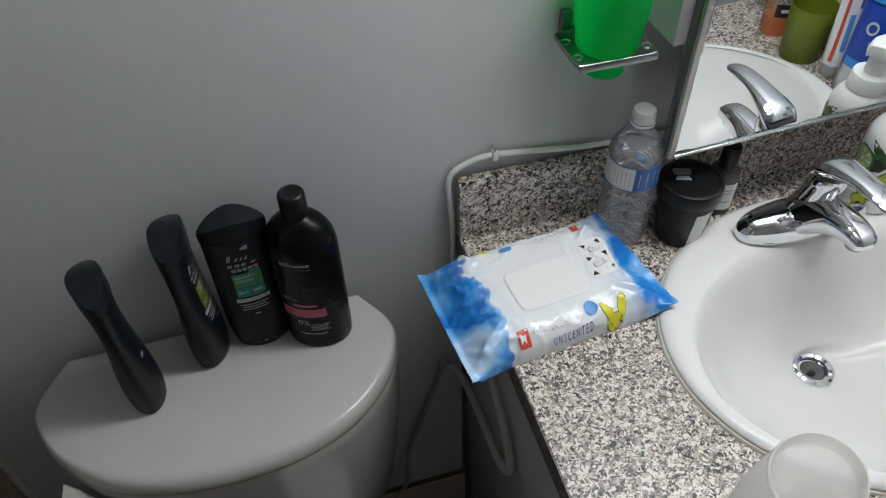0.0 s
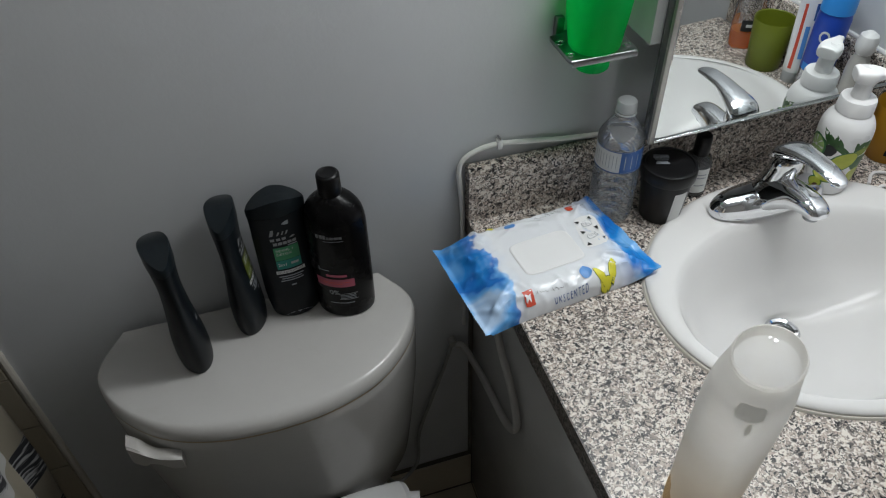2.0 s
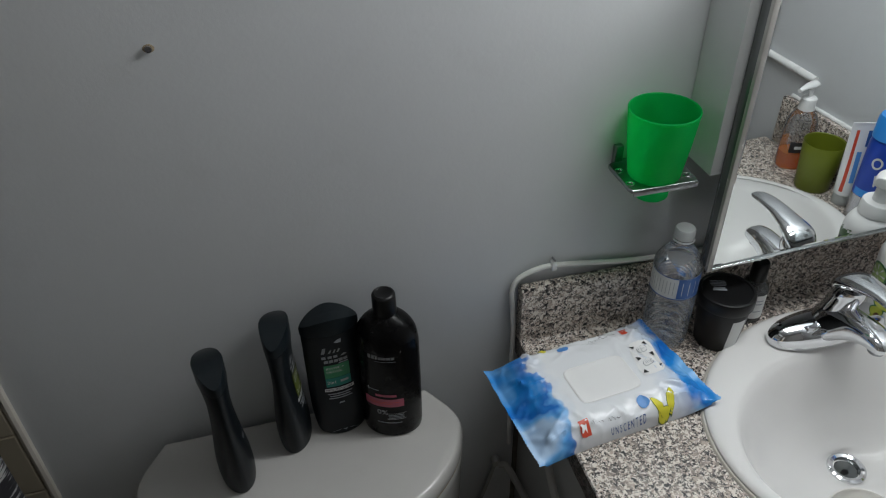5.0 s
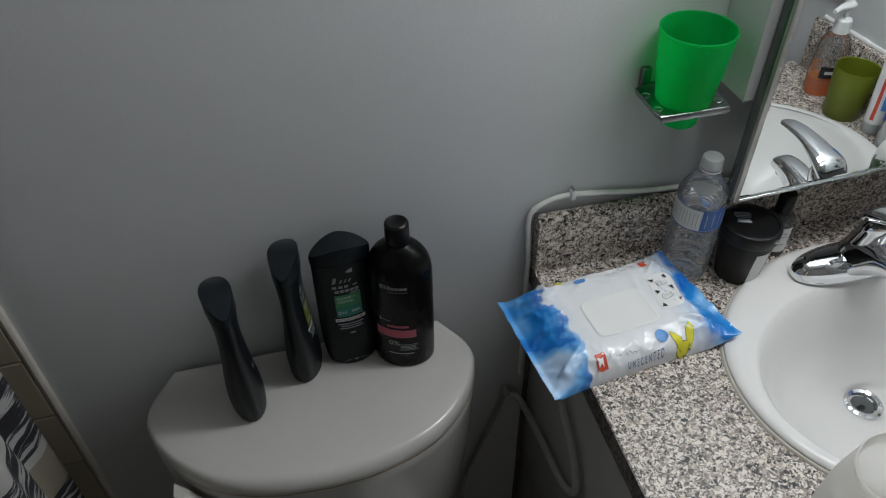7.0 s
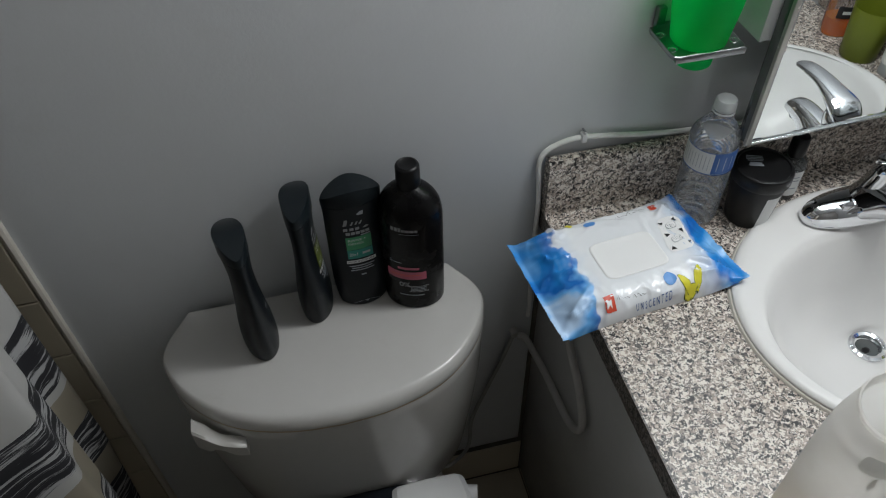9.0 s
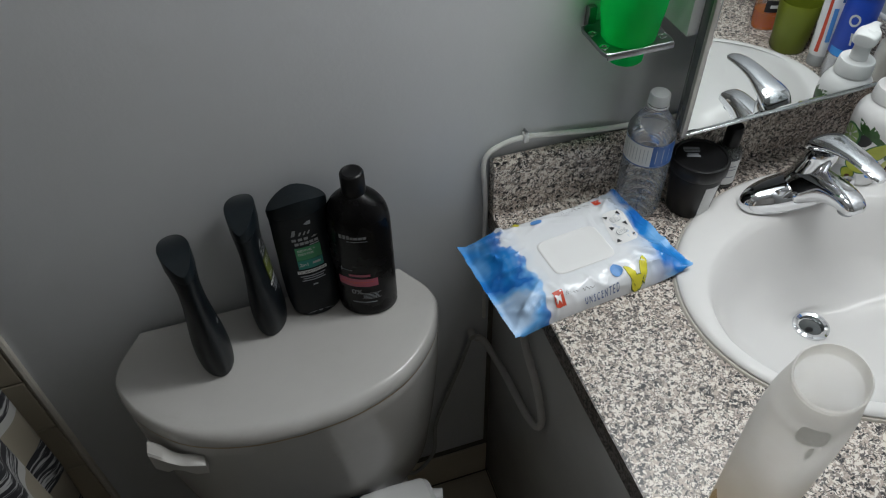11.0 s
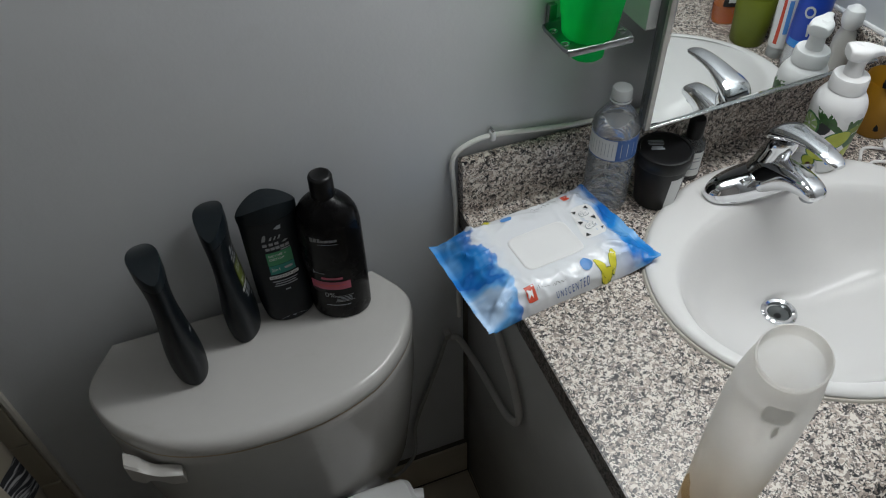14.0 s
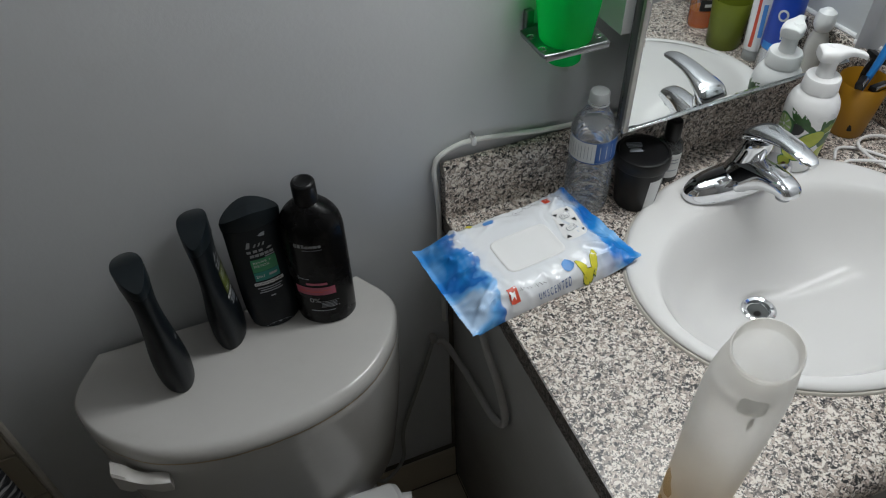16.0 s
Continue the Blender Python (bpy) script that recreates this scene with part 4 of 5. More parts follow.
# ---- wipes pack ----
def wipes_pack():
    L, W, Hh = 0.262, 0.176, 0.034
    t = thing("wipes_pack", pose(0.0650, -0.141, 0.8005, 0, 0, 6), "white and blue soft pack of wipes overhanging the counter", "wipes")

    def rise(x):
        """The end that lies on the sink rim is lifted."""
        return 0.013 * min(1.0, max(0.0, (x - 0.075) / 0.045)) ** 1.5

    def top(x, y):
        u, v = abs(x) / (L / 2), abs(y) / (W / 2)
        pu = max(0.0, 1 - max(0.0, (u - 0.58) / 0.36) ** 1.7) if u < 0.94 else 0.0
        pv = max(0.0, 1 - v**8) ** 0.5
        free = min(1.0, max(0.0, (u - 0.40) * 2.2) + max(0.0, (v - 0.50) * 1.5))
        ridge = max(0.0, 1 - abs(noise.noise(Vector((x * 24, y * 30, 0.3)))) * 4.5) ** 2 * 0.0046
        fine = max(0.0, 1 - abs(noise.noise(Vector((x * 52, y * 58, 3.1)))) * 4.0) * 0.0018
        swell = noise.noise(Vector((x * 17, y * 23, 7.3))) * 0.0045
        # folds pulled from the flap's corners to the pack's corners
        d = abs(abs(y) - 0.034 - (abs(x) - 0.055) * 0.62)
        pull = 0.0045 * max(0.0, 1 - d / 0.007) * min(1.0, max(0.0, (abs(x) - 0.058) / 0.02))
        edge = noise.noise(Vector((y * 55, 1.7 if x > 0 else 4.2, 0))) * 0.004 + 0.006
        lift = Hh * pu * pv + (swell + ridge + fine - 0.0015 + pull) * free * (0.25 + pu) * (0.25 + pv)
        return 0.001 + max(0.0, lift) + edge * max(0.0, (u - 0.85) / 0.15) + rise(x)

    def side(x, y):
        u = abs(x) / (L / 2)
        return y * (1 - 0.085 * max(0.0, 1 - u**3.0))

    def along(x, y):
        return x + max(0.0, x / (L / 2)) ** 2 * (-0.002 - 0.006 * y / (W / 2))

    nx, ny = 110, 70
    bm = bmesh.new()
    up, dn = [], []
    for j in range(ny + 1):
        y = -W / 2 + W * j / ny
        r1, r2 = [], []
        for i in range(nx + 1):
            x = -L / 2 + L * i / nx
            h = top(x, y)
            zig = 0.0012 * (j % 2) * (1 if i in (0, nx) else 0)
            r1.append(bm.verts.new((along(x, y) + zig, side(x, y), h)))
            r2.append(bm.verts.new((along(x, y) + zig, side(x, y), max(0.0, h - 0.0008) if abs(x) > 0.92 * L / 2 else rise(x))))
        up.append(r1)
        dn.append(r2)
    for rows, flip in ((up, False), (dn, True)):
        for a, b in zip(rows, rows[1:]):
            for i in range(nx):
                q = (a[i], a[i + 1], b[i + 1], b[i])
                bm.faces.new(q[::-1] if flip else q)
    for j in range(ny):
        bm.faces.new((up[j][0], up[j + 1][0], dn[j + 1][0], dn[j][0]))
        bm.faces.new((up[j][nx], dn[j][nx], dn[j + 1][nx], up[j + 1][nx]))
    for i in range(nx):
        bm.faces.new((up[0][i], dn[0][i], dn[0][i + 1], up[0][i + 1]))
        bm.faces.new((up[ny][i], up[ny][i + 1], dn[ny][i + 1], dn[ny][i]))
    part("wrapper", bm, FILM, t, angle=1.2)

    def laid(bm, material, name, off=0.0006, label=""):
        """Lays a print given in x, z flat on the pack's top, z running to the back."""
        for cut in range(2):
            bmesh.ops.subdivide_edges(bm, edges=[e for e in bm.edges if e.calc_length() > 0.006], cuts=1, use_grid_fill=True)
        for v in bm.verts:
            x, y = v.co.x, v.co.z
            h, d = top(x, y), 0.0015
            nrm = Vector((top(x - d, y) - top(x + d, y), top(x, y - d) - top(x, y + d), 2 * d)).normalized()
            v.co = Vector((x, side(x, y), h)) + nrm * (off + 0.0003)
        return part(name, bm, material, t, label, angle=1.2)

    # resealable flap with a rounded outline and a welt round it
    cx, cy = 0.000, -0.010
    fl = [(x, y) for x, y, _ in oval(0.0460, 0.0350, 0, 40, e=7)]
    loops = []
    for k, o in ((1.0, 0.0000), (0.985, 0.0006), (0.955, 0.0011), (0.92, 0.0009), (0.88, 0.0005), (0.6, 0.0007), (0.3, 0.0007), (0.05, 0.0007)):
        ring = [(cx + x * k, cy + y * k) for x, y in fl]
        loops.append([(x, side(x, y), max(top(x, y) + 0.0004, top(x, y) * 0.5 + (Hh + 0.0005) * 0.5) + o) for x, y in ring])
    part("flap", rings(bmesh.new(), loops, False, True), FLAP, t, "white resealable flap", angle=1.0)
    laid(bar(-0.0660, -0.0520, -0.0830, -0.0660, 3), RED, "red_square", label="red print square")
    laid(sheet([(x + 0.004, z - 0.005) for x, z in ((-0.0682, -0.0755), (-0.0652, -0.0700), (-0.0682, -0.0650), (-0.0638, -0.0675), (-0.0602, -0.0660), (-0.0624, -0.0700), (-0.0612, -0.0750), (-0.0642, -0.0715))]), FLAP, "mark", 0.0010)
    laid(bar(0.070, 0.083, 0.058, 0.069, 3), RED, "red_square")

    def script(x0, x1, z, amp, n, seed):
        """A thin handwritten-looking line."""
        rng = random.Random(seed)
        bm = bmesh.new()
        keys = []
        for k in range(n + 1):
            s = k / n
            tall = amp * (1.6 if k in (1, n // 2) else rng.uniform(0.35, 0.9))
            keys.append((x0 + (x1 - x0) * s + rng.uniform(-0.4, 0.4) * (x1 - x0) / n, z + (tall if k % 2 else -0.45 * amp * rng.uniform(0.3, 1))))
        pts = spline(keys, 6)
        rows = [[bm.verts.new((p[0] + w, 0, p[1] + w)) for p in pts] for w in (-0.00020, 0.00020)]
        for k in range(len(pts) - 1):
            bm.faces.new((rows[0][k], rows[0][k + 1], rows[1][k + 1], rows[1][k]))
        return bm

    laid(script(-0.0490, -0.0300, -0.0745, 0.0022, 9, 3), BLACK_PRINT, "script_print")
    laid(script(-0.0270, -0.0060, -0.0760, 0.0020, 7, 8), BLACK_PRINT, "script_print")
    laid(script(0.018, 0.064, 0.0650, 0.0030, 15, 5), BLACK_PRINT, "script_print")
    laid(letters("UNSCENTED", 0.0062, 0.001, -0.0850, 1.62), NAVY_PRINT, "print")

    def ear(x, y, ln, w, tilt):
        pts = [(-ln, -w * 0.5), (-ln * 0.4, -w), (ln * 0.3, -w * 0.9), (ln * 0.85, -w * 0.35), (ln, 0.0), (ln * 0.85, w * 0.4), (ln * 0.3, w), (-ln * 0.4, w), (-ln, w * 0.5)]
        return sheet([(x + p * math.cos(tilt) - q * math.sin(tilt), y + p * math.sin(tilt) + q * math.cos(tilt)) for p, q in pts])

    for x, y, ln, w, tilt in ((0.0475, -0.0755, 0.0110, 0.0050, 2.1), (0.0690, -0.0720, 0.0150, 0.0050, 1.15), (0.0560, -0.0845, 0.0100, 0.0040, 0.1)):
        laid(ear(x, y, ln + 0.0006, w + 0.0006, tilt), LEAF, "yellow_print", 0.0002)
        laid(ear(x, y, ln, w, tilt), YELLOW_PRINT, "yellow_print", 0.0006)
    laid(sheet([(0.0300 + x, -0.0675 + y) for x, y, _ in oval(0.0085, 0.0095, 0, 12)]), BLUE_PRINT, "blue_print")
    laid(sheet([(-0.022 + x, 0.0655 + y) for x, y, _ in oval(0.0085, 0.0055, 0, 12)]), BLUE_PRINT, "blue_print")
    laid(sheet([(-0.050 + x, 0.073 + y) for x, y, _ in oval(0.006, 0.004, 0, 12)]), YELLOW_PRINT, "yellow_print")
    # pictogram panel: arrows round two small line drawings
    laid(sheet([(0.0780 + x + 0.20 * y, 0.0045 + y) for x, y, _ in oval(0.0195, 0.0330, 0, 28, e=5)]), FLAP, "pictogram_panel", 0.0003)
    for x, y, a in ((0.0905, 0.0310, 0.5), (0.0680, 0.0270, 2.2), (0.0900, 0.0090, 1.4), (0.0650, 0.0040, 2.0), (0.0850, -0.0180, 1.1), (0.0610, -0.0220, 2.7)):
        tri = [(math.cos(a * 2.1 + k * 2.094) * 0.0046 + x, math.sin(a * 2.1 + k * 2.094) * 0.0046 + y) for k in range(3)]
        laid(sheet(tri), BLACK_PRINT, "triangle_print", 0.0009)
    for x, y in ((0.0800, 0.0200), (0.0745, -0.0065)):
        for k, m in ((1.0, GREY_PRINT), (0.90, FLAP)):
            laid(sheet([(x + p * k, y + q * k + 0.25 * p) for p, q, _ in oval(0.0090, 0.0058, 0, 14, e=3)]), m, "sketch_print", 0.0008 if m is GREY_PRINT else 0.0012)
        for k in range(4):
            laid(bar(x - 0.005 + 0.0028 * k, x - 0.0044 + 0.0028 * k, y - 0.003, y + 0.002, 1), GREY_PRINT, "sketch_print", 0.0015)


wipes_pack()


# ---- things on the counter ----
def water_bottle():
    t = thing("water_bottle", pose(0.206, -0.066, 0.8002), "clear empty plastic water bottle with a blue and white label", "bottle")
    prof = [(0.0, 0.012), (0.0005, 0.026), (0.005, 0.0315)]
    z = 0.012
    while z < 0.088:
        prof += [(z, 0.0330), (z + 0.005, 0.0312), (z + 0.009, 0.0330)]
        z += 0.0165
    prof += [(0.096, 0.0328), (0.099, 0.0318), (0.135, 0.0318), (0.138, 0.0330), (0.145, 0.0318), (0.152, 0.0285), (0.160, 0.0232), (0.168, 0.0175), (0.174, 0.0137), (0.178, 0.0120), (0.183, 0.0116)]
    shell = part("shell", lathe(prof, 40, cap_last=False), PET, t)
    shell.visible_shadow = False
    r = 0.0325
    part("label", lathe([(0.099, r), (0.135, r)], 40, cap_first=False, cap_last=False), PAPER, t, "white paper label")
    part("label_block", wrap(bar(0.006, 0.050, 0.1005, 0.1335, 14), r, 0.0004, radians(-35)), NAVY_PRINT, t, "blue label block")
    for i in range(9):
        part("label_line", wrap(bar(-0.040 + i * 0.005, -0.0393 + i * 0.005, 0.106, 0.128, 1), r, 0.0004, radians(-35)), GREY_PRINT, t)
    for i in range(4):
        part("label_line", wrap(bar(0.012 + i * 0.0095, 0.0128 + i * 0.0095, 0.106, 0.128, 1), r, 0.0008, radians(-35)), PALE_PRINT, t)
    for zz in (0.0988, 0.1338):
        part("label_edge", wrap(bar(-0.10, 0.10, zz, zz + 0.0014, 40), r, 0.0006), NAVY_PRINT, t)
    part("cap", lathe([(0.1835, 0.0125), (0.184, 0.0140), (0.196, 0.0137), (0.1985, 0.0122), (0.199, 0.008)], 36), CAP_CLEAR, t, "milky screw cap")
    part("neck_ring", lathe([(0.1795, 0.0125), (0.1805, 0.0150), (0.1825, 0.0140)], 32, cap_first=False, cap_last=False), CAP_CLEAR, t)


def black_tub():
    t = thing("cosmetic_tub", pose(0.2785, -0.090, 0.8002), "black round cosmetic tub with screw lid and paper label", "tub")
    part("pot", lathe([(0.0, 0.029), (0.002, 0.0305), (0.070, 0.0372), (0.074, 0.0372)], 44), BLACK, t)
    lid = part("lid", lathe([(0.074, 0.0395), (0.076, 0.0405), (0.090, 0.0405), (0.093, 0.0390), (0.0935, 0.0355), (0.0915, 0.0345), (0.0915, 0.010)], 44), BLACK, t, "black screw lid")
    for k, (w, y) in enumerate(((0.016, 0.014), (0.013, 0.009), (0.017, 0.002), (0.019, -0.002), (0.019, -0.006), (0.018, -0.010))):
        hgt = 0.0018 if k < 2 else 0.0008
        bm = box((-w * 0.6 + 0.010, y * 0.8 - 0.012 - hgt, 0.0916), (w * 0.6 + 0.010, y * 0.8 - 0.012 + hgt, 0.0919))
        o = part("print_line", bm, GREY_PRINT, lid)
        o.rotation_euler.z = radians(160)
    rr = at_z([(0.0, 0.0300), (0.074, 0.0374)], 1)
    part("side_label", wrap(bar(-0.006, 0.016, 0.006, 0.062, 10), rr, 0.0005), PAPER, t, "white paper label")


def dropper_bottle():
    t = thing("small_bottle", pose(0.3525, -0.058, 0.8002), "small smoky bottle with a black cap and pale label", "bottle")
    part("glass", lathe([(0.0, 0.019), (0.002, 0.0205), (0.055, 0.0205), (0.066, 0.018), (0.073, 0.012)], 32), SMOKE, t)
    part("contents", lathe([(0.002, 0.0185), (0.040, 0.0190), (0.041, 0.018)], 28), BLACK, t)
    part("cap", lathe([(0.071, 0.0115), (0.073, 0.0125), (0.102, 0.0118), (0.104, 0.0105), (0.1045, 0.006)], 28), BLACK, t, "ribbed black cap")
    part("label", wrap(bar(-0.016, 0.010, 0.010, 0.054, 10), 0.0206, 0.0005), PAPER, t, "pale paper label")
    for z in (0.044, 0.038, 0.024):
        part("label_line", wrap(bar(-0.012, 0.004, z - 0.001, z + 0.001, 6), 0.0206, 0.0009), GREY_PRINT, t)


def foam_soap():
    t = thing("soap_dispenser", pose(0.546, -0.119, 0.8092, 0, 0, 0) @ Matrix.Diagonal((1.03, 1.03, 0.945, 1)), "white foam soap dispenser printed with avocado and lime", "soap dispenser")
    prof = [(0.0, 0.0255), (0.002, 0.0288), (0.012, 0.0308), (0.06, 0.0340), (0.102, 0.0362), (0.121, 0.0350), (0.133, 0.0302), (0.140, 0.0252), (0.143, 0.0235)]
    part("bottle", rings(bmesh.new(), [oval(r[1], r[1], r[0], 48) for r in spline(prof, 4)]), WHITE, t)
    part("collar", lathe([(0.142, 0.0240), (0.1435, 0.0250), (0.162, 0.0242), (0.1652, 0.0228), (0.1662, 0.012)], 40), WHITE, t, "white plastic collar")
    part("pump_neck", lathe([(0.165, 0.0115), (0.168, 0.0122), (0.185, 0.0112), (0.192, 0.0128), (0.196, 0.0135)], 30), WHITE, t)
    head = []
    for x, w, z0, z1 in spline([(-0.0178, 0.0100, 0.1960, 0.2080), (-0.0165, 0.0135, 0.1930, 0.2115), (-0.008, 0.0158, 0.1910, 0.2130), (0.006, 0.0152, 0.1915, 0.2130), (0.014, 0.0108, 0.1960, 0.2125), (0.026, 0.0064, 0.2000, 0.2105), (0.040, 0.0053, 0.1970, 0.2065), (0.046, 0.0046, 0.1940, 0.2030)], 4):
        zc, h = (z0 + z1) / 2, (z1 - z0) / 2
        head.append([(x, w * math.copysign(abs(math.cos(a)) ** 0.6, math.cos(a)), zc + h * math.copysign(abs(math.sin(a)) ** 0.6, math.sin(a))) for a in [2 * math.pi * i / 28 for i in range(28)]])
    h = part("pump_head", rings(bmesh.new(), head), WHITE, t, "white pump head with spout")
    h.rotation_euler.z = radians(-28)
    rr = at_z(prof, 1)
    turn = radians(-43)
    dec = lambda outline, material, name, off=0.0005: part(name, wrap(sub(sheet([(x * 1.22, z * 1.12 + 0.010) for x, z in outline])), rr, off, turn), material, t)

    def sub(bm):
        bmesh.ops.subdivide_edges(bm, edges=[e for e in bm.edges if e.calc_length() > 0.008], cuts=2, use_grid_fill=False)
        bmesh.ops.triangulate(bm, faces=bm.faces[:])
        return bm

    blob = lambda cx, cz, a, b, tilt=0.0: [(cx + a * math.cos(k) * math.cos(tilt) - b * math.sin(k) * math.sin(tilt), cz + a * math.cos(k) * math.sin(tilt) + b * math.sin(k) * math.cos(tilt)) for k in [2 * math.pi * i / 18 for i in range(18)]]
    leaf = lambda cx, cz, ln, w, tilt: [(cx + p * math.cos(tilt) - q * math.sin(tilt), cz + p * math.sin(tilt) + q * math.cos(tilt)) for p, q in ((-ln, 0), (-ln / 2, w), (0, w * 1.1), (ln / 2, w * 0.7), (ln, 0), (ln / 2, -w * 0.7), (0, -w * 1.1), (-ln / 2, -w))]
    dec(blob(-0.030, 0.066, 0.015, 0.018), LIME_RIND, "lime_slice")
    dec(blob(-0.030, 0.066, 0.0125, 0.0155), LIME_FLESH, "lime_slice", 0.0007)
    for k in range(7):
        q = 2 * math.pi * k / 7
        dec([(-0.030 + 0.0030 * math.cos(q), 0.066 + 0.0037 * math.sin(q)), (-0.030 + 0.0112 * math.cos(q - 0.12), 0.066 + 0.0139 * math.sin(q - 0.12)), (-0.030 + 0.0112 * math.cos(q + 0.12), 0.066 + 0.0139 * math.sin(q + 0.12))], PAPER, "lime_slice", 0.0009)
    dec(blob(-0.030, 0.066, 0.0022, 0.0027), PAPER, "lime_slice", 0.0010)
    dec(leaf(-0.016, 0.086, 0.014, 0.005, 2.3), LEAF, "leaf")
    dec(leaf(-0.004, 0.082, 0.013, 0.005, 1.9), LEAF, "leaf")
    dec(leaf(-0.010, 0.070, 0.016, 0.007, 1.2), BLACK_PRINT, "leaf", 0.0004)
    for x, z, ln, w, tilt in ((0.024, 0.082, 0.015, 0.004, 0.9), (0.032, 0.083, 0.013, 0.003, 1.3), (0.018, 0.078, 0.012, 0.003, 1.8), (0.036, 0.076, 0.013, 0.003, 0.6), (-0.022, 0.078, 0.012, 0.003, 2.7), (0.002, 0.074, 0.014, 0.004, 2.4)):
        dec(leaf(x, z, ln, w, tilt), LEAF, "leaf", 0.0003)
    dec(leaf(0.029, 0.072, 0.016, 0.0055, 0.4), LIME_PRINT, "leaf")
    dec(blob(0.008, 0.054, 0.020, 0.0125, 0.9), LIME_RIND, "avocado")
    dec(blob(0.0085, 0.0545, 0.0185, 0.0110, 0.9), AVOCADO, "avocado", 0.0007)
    dec(blob(0.030, 0.050, 0.013, 0.014, 0.3), LEAF, "avocado")
    dec(blob(-0.002, 0.028, 0.0185, 0.0135, 0.2), LIME_RIND, "avocado", 0.0009)
    dec(blob(-0.002, 0.0285, 0.017, 0.012, 0.2), AVOCADO, "avocado", 0.0011)
    dec(blob(0.002, 0.031, 0.0075, 0.0068), PIT, "avocado_pit", 0.0013)
    dec(blob(0.030, 0.028, 0.012, 0.014), AVOCADO, "avocado", 0.0006)
    dec(blob(0.013, 0.014, 0.007, 0.0045), SKY_BLUE, "badge", 0.0015)


def yellow_cup():
    t = thing("brush_cup", pose(0.695, -0.078, 0.8002), "amber yellow plastic cup holding razors and a blue brush", "cup")
    part("cup", lathe([(0.0, 0.010), (0.0, 0.027), (0.002, 0.0285), (0.095, 0.0385), (0.0965, 0.038), (0.095, 0.0368), (0.004, 0.0268), (0.003, 0.004)], 44), YELLOW, t)
    b = thing("toothbrush", pose(0.695, -0.078, 0.804), "bright blue plastic brush handle standing in the cup", "toothbrush")
    part("handle", sweep([(-0.010, 0.012, 0.0), (-0.002, 0.004, 0.06), (0.004, -0.003, 0.11), (0.008, -0.007, 0.15), (0.010, -0.009, 0.180), (0.0105, -0.0095, 0.188)], 0.0075, 12, 5, 0.75, radii=[0.006, 0.0065, 0.0075, 0.0085, 0.0075, 0.004]), SKY_BLUE, b)
    for k, (x, y, rz, zz) in enumerate(((-0.020, -0.010, 30, 0.098), (0.004, -0.024, 12, 0.092), (0.024, 0.016, 70, 0.118))):
        r = thing("razor", pose(0.695 + x, -0.078 + y, 0.804 + zz, 12 * (k - 1), 8, rz), "disposable razor with a black and steel head in the cup", "razor", "razors in the cup")
        part("head", box((-0.021, -0.006, -0.005), (0.021, 0.006, 0.004), 0.0015), BLACK, r)
        part("blade", box((-0.020, -0.0072, 0.0), (0.020, -0.004, 0.0050), 0.0004), STEEL, r, "steel blade strip")
        part("handle", sweep([(0, 0.0, -0.004), (0.002, 0.004, -0.03), (0.002 - x * 0.3, 0.004 - y * 0.3, -0.085)], 0.0045, 10), BLACK, r)


def charger_cord():
    t = thing("charger_cord", pose(0, 0, 0), "white charging cord lying in loops on the counter", "cord")
    pts = [(0.615, -0.118, 0.8030), (0.640, -0.098, 0.8035), (0.668, -0.110, 0.8032), (0.690, -0.140, 0.8032), (0.700, -0.165, 0.8032), (0.690, -0.178, 0.8034), (0.672, -0.166, 0.806), (0.660, -0.135, 0.812), (0.668, -0.108, 0.8125), (0.700, -0.098, 0.810), (0.735, -0.112, 0.806), (0.742, -0.140, 0.804), (0.725, -0.170, 0.804), (0.700, -0.180, 0.809), (0.668, -0.158, 0.811), (0.630, -0.132, 0.806), (0.612, -0.140, 0.8035)]
    part("cable", sweep([(x + 0.004, y - 0.020, z) for x, y, z in pts], 0.0026, 10, 7), SOFT_WHITE, t)
    part("plug", rings(bmesh.new(), [oval(a, b, z, 24, 0.722, -0.190, 3.5) for z, a, b in ((0.8002, 0.014, 0.012), (0.803, 0.016, 0.014), (0.818, 0.016, 0.014), (0.822, 0.013, 0.011))]), WHITE, t, "white plug block")


